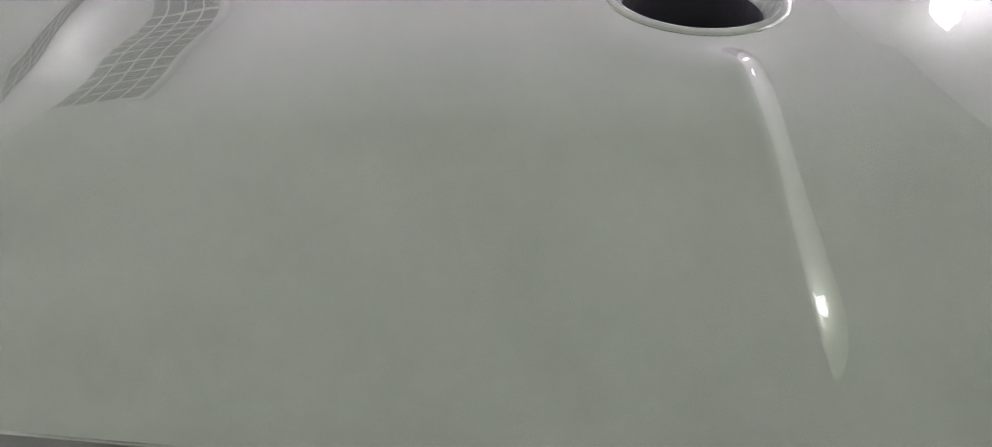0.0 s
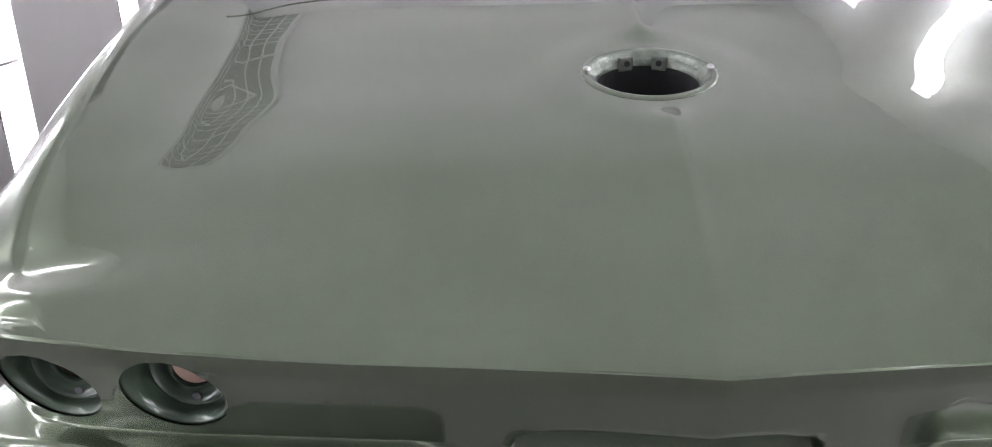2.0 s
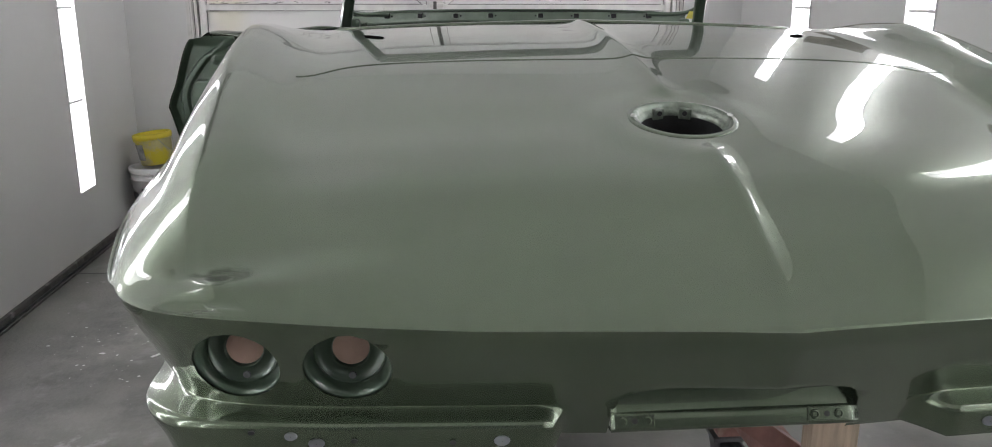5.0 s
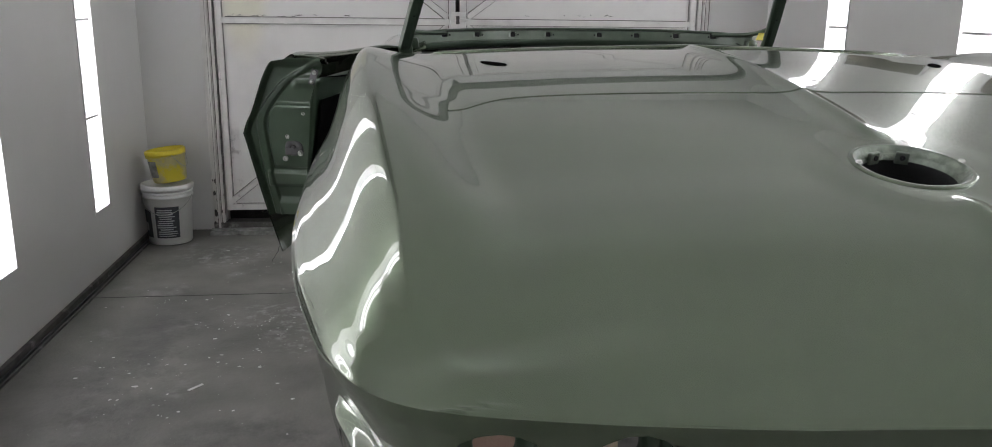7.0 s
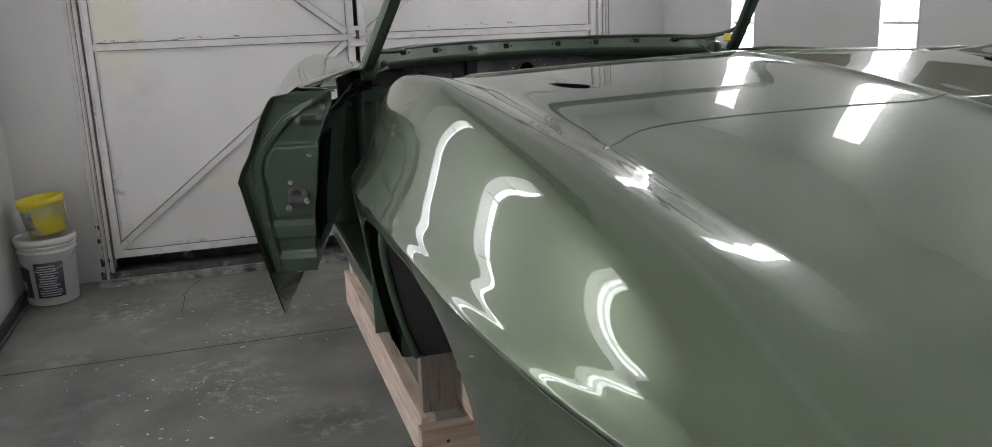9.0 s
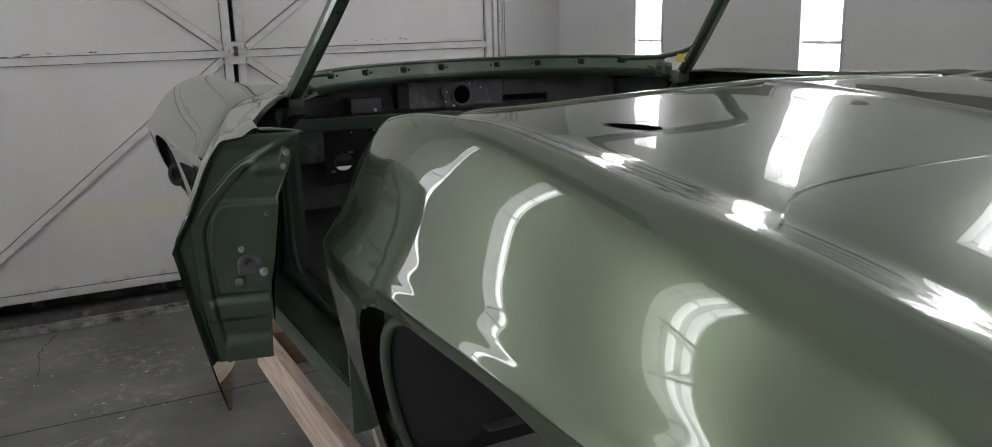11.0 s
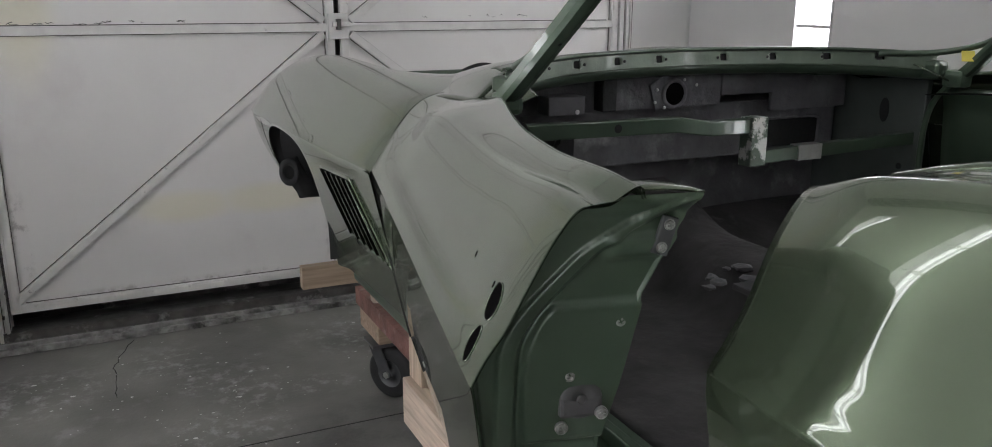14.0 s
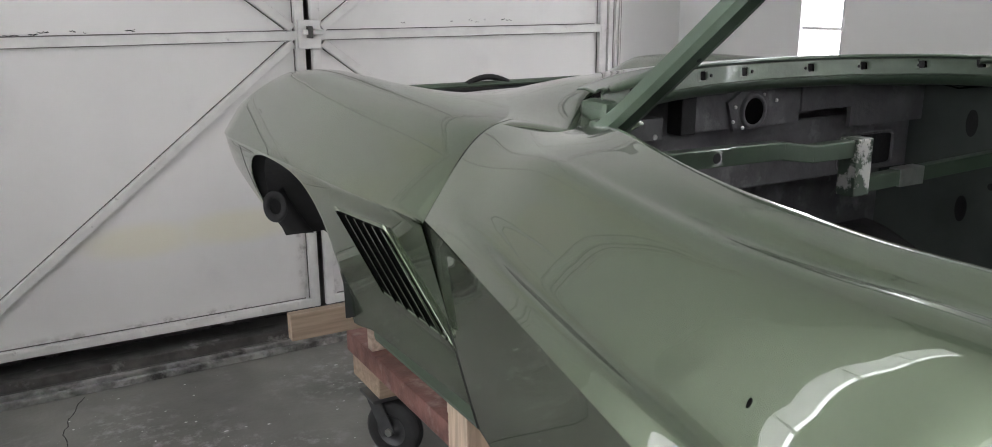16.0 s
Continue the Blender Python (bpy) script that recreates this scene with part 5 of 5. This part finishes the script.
valance = monotone([3.0, 3.5, 3.66, 4.30, 4.36, 4.41, 4.48, 4.6, 4.75, 4.9], [0.322, 0.322, 0.345, 0.345, 0.31, 0.25, 0.16, 0.09, 0.035, 0.02])
line = smooth_curve(NOSE[:8], 110)
inner_w = np.linspace(0, 1, 60) ** 0.75
for s in (-1, 1):
    rows = []
    for k, (x1, y1) in enumerate(line):
        x0 = 0.50
        x = x0 + (max(x1, x0 + 0.01) - x0) * inner_w
        y = np.full_like(x, y1) - (1 - k / 109) ** 10 * 0.050 * (1 - ease(x, 0.60, 0.86))
        z = fender_z(x, np.full_like(x, y1)) - 0.012 * (1 - k / 109) ** 30
        z[-1] = crease_z(y1)
        rows.append(np.stack([s * x, y, z], 1))
    f = grid("front_fender", rows, PAINT, car, "sage green front fender with sharp side crease", flip=s > 0)
    thick(f, 0.004).modifiers[0].use_rim = False
    drop2 = np.linspace(0, 0.345, 44)
    low = smooth_curve(NOSE[:8], 130)
    tg = np.gradient(low, axis=0)
    tg /= np.linalg.norm(tg, axis=1)[:, None]
    rows = []
    for (x1, y1), t in zip(low, tg):
        d = drop2 / 0.345 * float(valance(y1))
        inn = in_side(d) + 0.85 * d * d * float(ease(y1, 4.12, 4.36))
        edge = 0.10 * np.clip((d - 0.0) / 0.345, 0, 1) * float(1 - ease(y1, 3.145, 3.5))
        rows.append(np.stack([s * (x1 - t[1] * inn), y1 + t[0] * inn - edge, crease_z(y1) - d], 1))
    P = np.array(rows)
    hole = [(P[..., 1].copy(), P[..., 2].copy(), np.ones(P.shape[:2], bool), (4.022, 0.80), (0.367, 0.297), 3.0, keep_x)]
    lf = grid("fender_flank", P, PAINT, f, "lower fender flank with wheel opening and louvres", hole, flip=s < 0)
    thick(lf, 0.004, 1).modifiers[0].use_rim = False

    # five slanted louvres in a recessed panel
    def vent(u, v, out):
        """u: 0 front to 1 rear, v: 0 top to 1 bottom of the louvre panel."""
        y = 3.572 - 0.262 * u - 0.196 * v
        z = 1.062 + 0.018 * u * (1 - v) - 0.128 * v
        d = crease_z(y) - z
        return (s * (0.867 - float(in_side(d)) + out), y, z)
    vp = thick(grid("louvre_panel", [[vent(u, v, 0.0015) for u in np.linspace(-0.05, 1.03, 12)] for v in np.linspace(-0.05, 1.16, 10)], PAINT, f, "slanted louvre panel", flip=s > 0), 0.0015)
    # Shade behind the fins is put in as one near-black sheet.
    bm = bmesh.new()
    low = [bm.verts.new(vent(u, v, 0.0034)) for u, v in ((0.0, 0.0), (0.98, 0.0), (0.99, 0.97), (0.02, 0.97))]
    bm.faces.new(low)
    part("slot_shade", bm, HOLLOWSHADE, vp, "near-black sheet for the shade behind the louvres")
    for k in range(6):
        u0 = (0.0, 0.225, 0.42, 0.605, 0.785, 0.955)[k]
        v1 = 0.97
        bm = bmesh.new()
        q = [vent(u0, 0.0, 0.0036), vent(u0 + 0.01, v1, 0.0036), vent(u0 + 0.05, v1 + 0.01, 0.0125), vent(u0 + 0.035, 0.0, 0.0105)]
        q = [bm.verts.new(p) for p in q] + [bm.verts.new((p[0], p[1] - 0.0045, p[2])) for p in q]
        for a in ((0, 1, 2, 3), (4, 5, 6, 7), (0, 1, 5, 4), (1, 2, 6, 5), (2, 3, 7, 6), (3, 0, 4, 7)):
            bm.faces.new([q[i] for i in a])
        part("fin", bm, PAINT, vp)
    # raised sill under the slots
    part("sill_fold", tube_bm([vent(u, 1.0 + 0.02 * u, 0.003) for u in np.linspace(0.0, 1.0, 12)], 0.004, 8), PAINT, vp)
    part("hood_gutter", box_bm((min(s * 0.47, s * 0.50), 3.72, 1.12), (max(s * 0.47, s * 0.50), 4.44, 1.20), 0.004), JAMB, f)
    part("inner_fender", box_bm((min(s * 0.495, s * 0.505), 3.42, 0.75), (max(s * 0.495, s * 0.505), 4.85, 1.16)), BLACK, f)
    # return flange along the front of the wheel opening
    P = []
    for z in np.linspace(0.80, 1.085, 16):
        d = float(crease_z(4.38)) - z
        xl = 0.864 - float(in_side(d)) - 0.85 * d * d
        P.append([(s * (xl - 0.075 * q), 4.392 - 0.02 * q, z) for q in np.linspace(0, 1, 4)])
    thick(grid("arch_flange", P, BLACK, f, flip=s > 0), 0.003)
    # tongue of the wheel opening
    tm = Matrix.Translation((s * 0.786, 4.33, 0.905)) @ Matrix.Rotation(s * 0.5, 4, "Z") @ Matrix.Rotation(math.pi / 2, 4, "X")
    part("arch_tab", lathe_bm([(0.021, 0), (0.040, 0), (0.042, 0.003), (0.040, 0.006), (0.021, 0.006), (0.021, 0)], tm @ Matrix.Diagonal((0.85, 1.15, 1, 1)), 28), BLACK, f, "round tab with a hole", True)

nose_rows = []
for v in np.linspace(0, 1, 14):
    row = []
    for x in np.linspace(-0.68, 0.68, 50):
        yf = float(nose_y(abs(x)))
        y = 4.70 + (yf - 4.70) * v
        row.append((x, y, 1.087 + (float(top_z(4.70)) - 1.087) * (1 - v ** 2) ** 0.6 * (0.45 + 0.55 * ease(abs(x), 0.35, 0.68))))
    nose_rows.append(row)
thick(grid("nose_panel", nose_rows, PAINT, car, "sage green nose panel"), 0.004)
rs = part("radiator_support", box_bm((-0.50, 4.44, 0.85), (0.50, 4.47, 1.205), 0.006), BLACK, car, "black radiator support with raised arch")
arc = [(-0.11 + 0.22 * k / 16, 4.455, 1.20 + 0.035 * math.sin(math.pi * k / 16)) for k in range(17)]
part("arch", tube_bm(arc, 0.010, 8), BLACK, rs)
part("cross_rail", tube_bm([(-0.5, 4.455, 1.21), (0.5, 4.455, 1.21)], 0.012, 8), JAMB, rs)


# doors, hung a little open
door_top = monotone([2.04, 2.12, 2.3, 2.5, 2.7, 2.85, 3.0, 3.15], [1.322, 1.325, 1.316, 1.312, 1.315, 1.320, 1.311, 1.290])
DOOR_OPEN = radians(12.05)


def swing(s, p):
    """From the shut door to the open one, about the hinge pillar."""
    x, y = s * p[0] + 0.80 * 1, p[1] - 3.10      # as on the left side
    x = -abs(p[0]) + 0.80
    c, k = math.cos(DOOR_OPEN), math.sin(DOOR_OPEN)
    X, Y = x * c + y * k, -x * k + y * c
    return (-s * (X - 0.80), 3.10 + Y, p[2])


door_ridge = monotone([2.04, 2.2, 2.43, 2.56, 2.75, 2.93, 3.15], [0.716, 0.726, 0.714, 0.700, 0.670, 0.637, 0.615])


def door_line(y):
    """Section of the outer skin from the sill of the window down to the crease."""
    zt, zc, xr = float(door_top(y)), float(crease_z(y)), float(door_ridge(y))
    end = float(1 - ease(y, 2.06, 2.45))
    zs = zt - 0.016 - 0.012 * (1 - end)
    return smooth_curve([(xr - 0.012, zt - 0.012), (xr - 0.008, zt - 0.001), (xr, zt), (xr + 0.022, zt - 0.008 - 0.006 * end), (0.752, zs + 0.003 * (1 - end)), (0.772, zs - 0.004), (0.794, zs - 0.037), (0.815, zs - 0.083),
                         (0.834, zs - 0.127), (0.852, zc + 0.030), (0.865, zc)], 54)


def door_rear(z):
    return float(np.interp(z, [0.78, 1.13, 1.31, 1.33], [2.166, 2.088, 2.052, 2.05]))


def door_front(z):
    return float(np.interp(z, [0.78, 1.0, 1.13, 1.30], [3.04, 3.105, 3.14, 3.128]))


def screw_bm(m, r):
    """Washer and domed head with a cross cut into it."""
    bm = lathe_bm([(r, -0.003), (r, 0.0008), (r * 0.93, 0.0012), (r * 0.80, 0.0008), (r * 0.76, 0.0014), (r * 0.76, 0.0026), (r * 0.60, 0.0034), (r * 0.30, 0.0022), (0.0003, 0.0022)], m, 18)
    for k in range(4):
        q = m @ Matrix.Rotation(0.5 + k * math.pi / 2, 4, "Z")
        box_bm((r * 0.12, r * 0.12, 0.0020), (r * 0.46, r * 0.46, 0.0042), 0.0006, q, bm)
    return bm


def make_door(s):
    n = 60
    rows = []
    for i in range(n):
        v = i / (n - 1)
        pts = door_line(2.06 + (3.13 - 2.06) * v)
        row = []
        for x, z in pts:
            w = float(ease(v, 0.62, 0.97))
            z = (1 - w) * z + w * float(fender_z(max(x, 0.5), 3.16))
            y = door_rear(z) + (door_front(z) + 0.20 * max(0, 0.84 - x) - door_rear(z)) * v
            row.append(swing(s, (x, y, z)))
        rows.append(row)
    rows_u = rows
    door = grid("door", rows, PAINT, car, "sage green car door standing ajar", flip=s < 0)
    thick(door, 0.0025, 1).modifiers[0].use_rim = False
    rows = []
    for i in range(n):
        v = i / (n - 1)
        row = []
        for k in range(30):
            zc = float(crease_z(2.09 + 1.05 * v))
            d = (zc - 0.785) * k / 29
            z = zc - d
            y = door_rear(z) + (door_front(z) - door_rear(z)) * v
            row.append(swing(s, (0.865 - float(in_side(d)), y, z)))
        rows.append(row)
    thick(grid("lower_skin", rows, PAINT, door, "shaded lower door skin", flip=s < 0), 0.003, 1).modifiers[0].use_rim = False

    front = [rows_u[-1][k] for k in range(3, 54)] + [rows[-1][k] for k in range(1, 30)]
    part("shut_line", tube_bm([(p[0], p[1] + 0.003, p[2] - 0.001) for p in front], 0.0013, 6), BLACK, door, "dark gap along the front edge")
    # shut face at the rear end of the door, pressed in steps
    def outer(z):
        zc = float(crease_z(2.08))
        if z < zc:
            return 0.865 - float(in_side(zc - z))
        q = door_line(2.06)
        return float(np.interp(z, q[::-1, 1][:-3], q[::-1, 0][:-3]))
    zs = np.linspace(0.893, 1.314, 114)
    ws = np.linspace(0, 1, 90)
    inner_x = lambda z: float(np.interp(z, [0.80, 0.918, 1.036, 1.093, 1.204, 1.257, 1.282, 1.309], [0.718, 0.717, 0.711, 0.70, 0.685, 0.663, 0.65, 0.646]))
    shelf_x = monotone([0.88, 1.045, 1.138, 1.246, 1.291, 1.32], [0.815, 0.834, 0.836, 0.767, 0.697, 0.64])
    panel_x = monotone([0.9, 1.02, 1.07, 1.123, 1.17, 1.197, 1.25], [0.80, 0.804, 0.809, 0.811, 0.802, 0.782, 0.70])
    rows = []
    for z in zs:
        xo = outer(z) - 0.001
        xi = inner_x(z)
        row = []
        for w in ws:
            x = xo + (xi - xo) * w
            d = 0.002 + 0.022 * float(ease(xo - x, 0.001, 0.010))
            d -= 0.006 * float(ease(float(shelf_x(z)) - x, 0, 0.005))
            d += 0.009 * float(ease(float(shelf_x(z)) - 0.020 - x, 0, 0.008))
            d -= 0.010 * float(ease(float(panel_x(z)) - x, 0, 0.009) * ease(z, 1.022, 1.030) * (1 - ease(z, 1.190, 1.200)))
            d -= 0.008 * float(ease(0.822 - x, 0, 0.007) * ease(z, 0.972, 0.978) * (1 - ease(z, 1.008, 1.018)))
            d -= 0.012 * float(ease(0.802 - x, 0, 0.01) * ease(0.944 - z, 0, 0.02))
            d -= 0.010 * float(ease(0.736 - x, 0, 0.02) * ease(z, 1.235, 1.252) * (1 - ease(z, 1.262, 1.272)))
            d = d * (1 - 0.8 * float(ease(z, 1.285, 1.313)))
            row.append(swing(s, (x, door_rear(z) + d, z)))
        rows.append(row)
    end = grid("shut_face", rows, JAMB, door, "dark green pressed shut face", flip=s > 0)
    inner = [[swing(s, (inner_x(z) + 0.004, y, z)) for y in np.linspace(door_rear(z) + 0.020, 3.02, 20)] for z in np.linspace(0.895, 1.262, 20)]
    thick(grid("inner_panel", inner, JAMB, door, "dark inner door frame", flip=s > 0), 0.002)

    # near-black sheets colour in the shade of the window slot and inner panel opening
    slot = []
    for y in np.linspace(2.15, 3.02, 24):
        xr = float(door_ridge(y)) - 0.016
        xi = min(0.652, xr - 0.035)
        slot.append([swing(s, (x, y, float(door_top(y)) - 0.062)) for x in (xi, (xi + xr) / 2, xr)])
    thick(grid("window_slot", slot, HOLLOWSHADE, door, "near-black strip for the shaded window slot", flip=s > 0), 0.002)
    cap = []
    for v in np.linspace(0, 1, 8):
        row = []
        for u in np.linspace(0, 1, 10):
            y = 2.052 + 0.10 * v
            xo = float(door_ridge(y)) - 0.006
            row.append(swing(s, (xo + (0.640 + 0.02 * v - xo) * u, y + 0.004 + 0.010 * u, float(door_top(y)) - 0.005 - 0.008 * u ** 2 - 0.02 * v ** 2)))
        cap.append(row)
    thick(grid("rear_cap", cap, PAINT, door, "turned-in flange at the rear top corner", flip=s > 0), 0.003)
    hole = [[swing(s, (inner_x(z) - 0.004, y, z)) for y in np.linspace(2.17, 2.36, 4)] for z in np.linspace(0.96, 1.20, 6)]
    thick(grid("panel_opening", hole, HOLLOWSHADE, door, "near-black sheet drawn as the panel opening", flip=s > 0), 0.002)

    def on_end(x, z, y):
        c = Vector(swing(s, (x, y, z)))
        return Matrix.Translation(c) @ Matrix.Rotation(s * -DOOR_OPEN * -1, 4, "Z") @ Matrix.Rotation(math.pi / 2, 4, "X")
    # back from the measured open places to the shut ones
    def shut(X, Y):
        x, y = X + 0.80, Y - 3.10
        c, k = math.cos(DOOR_OPEN), math.sin(DOOR_OPEN)
        return (-(x * c - y * k - 0.80), 3.10 + x * k + y * c)
    lx, ly = shut(-0.948, 2.125)
    m = on_end(lx, 1.083, ly + 0.006)
    lat = part("latch", lathe_bm([(0.0235, -0.006), (0.0235, 0.0065), (0.0225, 0.0085), (0.0205, 0.0095), (0.0065, 0.0105), (0.0062, 0.0085), (0.0052, 0.0085), (0.0050, 0.0110), (0.0030, 0.0112), (0.0005, 0.0108)], m, 40), LATCHGREY, door, "grey round latch cover", True)
    part("latch_base", box_bm((-0.0235, -0.021, -0.008), (0.0235, 0.002, 0.0105), 0.004, m), LATCHGREY, lat)
    for X, Y, z in ((-0.961, 2.133, 1.112), (-0.929, 2.119, 1.069), (-0.969, 2.133, 1.053), (-0.913, 2.126, 1.173)):
        bx, by = shut(X, Y)
        part("bolt", screw_bm(on_end(bx, z, by - (0.0245 if z > 1.12 else 0.0095)), 0.0072), BOLT, door, "bright cross-headed bolt")
    hx, hy = shut(-0.886, 2.084)
    m = on_end(hx, 1.266, hy - 0.008)
    hp = part("striker_plate", box_bm((-0.009, -0.020, -0.003), (0.009, 0.020, 0.002), 0.002, m @ Matrix.Rotation(s * 0.30, 4, "Z")), DARKSTEEL, door, "bolted steel plate")
    for dz in (-0.012, 0.012):
        part("bolt", screw_bm(m @ Matrix.Rotation(s * 0.30, 4, "Z") @ Matrix.Translation((0, dz, 0.002)), 0.0058), BOLT, hp)
    for X, Y, z, r in ((-0.973, 2.193, 0.921, 0.0075), (-0.915, 2.10, 1.265, 0.007), (-0.955, 2.10, 1.275, 0.0045), (-0.935, 2.10, 1.288, 0.0045)):
        qx, qy = shut(X, Y)
        # Flat near-black disc gives the drain hole its dark inside.
        part("drain_hole", lathe_bm([(r, 0.0), (0.0003, 0.001)], on_end(qx, z, qy - 0.002), 16), HOLLOWSHADE, door)

    # lock and handle holes: near-black discs for their shade, on the outer skin's curve
    if s < 0:
        skin = np.array(rows_u)
        n2 = skin.shape[1]
        tree = BVHTree.FromPolygons([Vector(p) for p in skin.reshape(-1, 3)], [(i * n2 + j, (i + 1) * n2 + j, (i + 1) * n2 + j + 1, i * n2 + j + 1) for i in range(n - 1) for j in range(n2 - 1)])
        nr = Vector((-0.89, 0.19, 0.41)).normalized()
        fx = Vector((0.25, 0.02, -1))
        fx = (fx - nr * fx.dot(nr)).normalized()
        fy = nr.cross(fx)

        def settle(p, lift):
            got = tree.ray_cast(p + nr * 0.06, -nr)
            return (got[0] if got[0] else p) + nr * lift
        for p, ry, rz in (((-1.0355, 2.1655, 1.1925), 0.0178, 0.0210), ((-1.056, 2.171, 1.1475), 0.0120, 0.0215), ((-1.0, 2.295, 1.204), 0.0022, 0.0045), ((-1.027, 2.188, 1.2035), 0.0022, 0.0042)):
            bm = bmesh.new()
            mid = bm.verts.new(settle(Vector(p), 0.0004))
            ring = [bm.verts.new(settle(Vector(p) + fx * rz * math.cos(a) + fy * ry * math.sin(a), 0.0004)) for a in np.linspace(0, 2 * math.pi, 33)[:-1]]
            for k in range(32):
                bm.faces.new((mid, ring[k], ring[(k + 1) % 32]))
            hole = part("handle_hole", bm, HOLLOWSHADE, door, "near-black disc drawn as the door handle hole")
            if rz > 0.01:
                edge = [settle(Vector(p) + fx * rz * math.cos(a) + fy * ry * math.sin(a), 0.0004) for a in np.linspace(0, 2 * math.pi, 33)]
                part("rim", tube_bm(edge, 0.0008, 5), PAINT, hole)
    return door


make_door(-1)
make_door(1)


# ---------------------------------------------------------------- the body cart
cart = new("body_cart")
tagged(cart, "rolling cart of raw pine and rusty steel under the car body", "cart")
for s in (-1, 1):
    part("steel_rail", box_bm((min(s * 0.43, s * 0.505), 1.06, 0.305), (max(s * 0.43, s * 0.505), 4.575, 0.376), 0.004), RUST, cart, "rusty red steel tube rail")
    part("rail_stub", box_bm((min(s * 0.435, s * 0.498), 4.30, 0.225), (max(s * 0.435, s * 0.498), 4.54, 0.304), 0.004), WOODX, cart, "stained pine spacer")
    part("side_rail", box_bm((min(s * 0.672, s * 0.71), 2.08, 0.385), (max(s * 0.672, s * 0.71), 3.412, 0.515), 0.003), WOOD, cart, "raw pine side rail")
    part("post", box_bm((min(s * 0.61, s * 0.70), 2.10, 0.516), (max(s * 0.61, s * 0.70), 2.14, 0.70), 0.003), WOODGREY, cart, "short weathered pine post")
    part("angle_bracket", box_bm((min(s * 0.711, s * 0.745), 2.11, 0.362), (max(s * 0.711, s * 0.745), 2.17, 0.398), 0.003), DARKSTEEL, cart, "dark steel angle bracket")
    for z in (0.415, 0.463):
        part("nail_hole", lathe_bm([(0.0045, 0.0), (0.0003, 0.0006)], Matrix.Translation((s * 0.655, 2.0398, z)) @ Matrix.Rotation(math.pi / 2, 4, "X"), 10), BLACK, cart)
    part("post", box_bm((min(s * 0.60, s * 0.69), 3.322, 0.516), (max(s * 0.60, s * 0.69), 3.412, 0.69), 0.003), WOODUP, cart, "pine post under the sill")
    part("stringer", box_bm((min(s * 0.56, s * 0.60), 2.02, 0.516), (max(s * 0.56, s * 0.60), 3.6, 0.60), 0.003), WOOD, cart)
    for y in (1.85, 4.36):
        c = part("caster", box_bm((s * 0.467 - 0.055, y - 0.06, 0.212), (s * 0.467 + 0.055, y + 0.06, 0.224), 0.002), DARKSTEEL, cart, "swivel caster with black rubber wheel")
        if y < 3:
            part("spacer", box_bm((s * 0.467 - 0.04, y - 0.05, 0.224), (s * 0.467 + 0.04, y + 0.05, 0.305)), RUST, c)
        piv = Matrix.Translation((s * 0.467, y, 0)) @ Matrix.Rotation(0.6 if s < 0 else 0.2, 4, "Z")
        for d in (-1, 1):
            bm = beam_bm((d * 0.036, 0.012, 0.215), (d * 0.036, -0.048, 0.090), 0.005, 0.050, 0.001, up=(0, 1, 0))
            bmesh.ops.transform(bm, matrix=piv, verts=bm.verts)
            part("fork", bm, DARKSTEEL, c)
        part("swivel", lathe_bm([(0.034, 0.200), (0.038, 0.206), (0.034, 0.213), (0.001, 0.213)], Matrix.Translation((s * 0.467, y, 0)), 24), DARKSTEEL, c)
        m = piv @ Matrix.Translation((0, -0.048, 0.102)) @ Matrix.Rotation(math.pi / 2, 4, "Y")
        part("tyre", lathe_bm([(0.055, -0.026), (0.085, -0.028), (0.098, -0.020), (0.102, -0.008), (0.0995, -0.006), (0.0995, -0.003), (0.102, 0), (0.0995, 0.003), (0.0995, 0.006), (0.102, 0.008), (0.098, 0.020), (0.085, 0.028), (0.055, 0.026)], m, 40), RUBBER, c, "black rubber tyre", True)
        for d in (-1, 1):
            part("rim", lathe_bm([(0.057, d * 0.022), (0.045, d * 0.012), (0.02, d * 0.014), (0.018, d * 0.03), (0.0005, d * 0.03)], m, 28), DARKSTEEL, c, smooth=True)
        part("axle_nut", lathe_bm([(0.0005, -0.046), (0.014, -0.046), (0.014, 0.046), (0.0005, 0.046)], m, 6), STEEL, c)
part("cross_beam", box_bm((-0.72, 2.04, 0.374), (0.72, 2.079, 0.50), 0.003), WOODX, cart, "raw pine cross beam")
part("cross_beam", box_bm((-0.76, 4.345, 0.468), (0.76, 4.385, 0.552), 0.003), WOODX, cart, "raw pine cross beam")
part("cross_beam", box_bm((-0.671, 3.35, 0.385), (0.671, 3.39, 0.515), 0.003), WOODX, cart, "raw pine cross beam")
for x in (-0.46, 0.46):
    part("block", box_bm((x - 0.04, 4.345, 0.377), (x + 0.04, 4.385, 0.467), 0.003), WOOD, cart)
    part("block", box_bm((x - 0.04, 2.04, 0.3765), (x + 0.04, 2.078, 0.3775)), WOOD, cart)
    part("leg", box_bm((x * 0.837 - 0.047, 1.1, 0.42), (x * 0.837 + 0.047, 1.14, 0.86), 0.003), WOODUP, cart, "pine prop under the tail")
part("prop_beam", box_bm((-0.56, 1.1, 0.377), (0.56, 1.14, 0.42), 0.003), WOODX, cart)
part("brace", beam_bm((0.0, 1.158, 0.80), (0.51, 1.158, 0.415), 0.03, 0.042, 0.002), RUST, cart, "dark red steel brace")
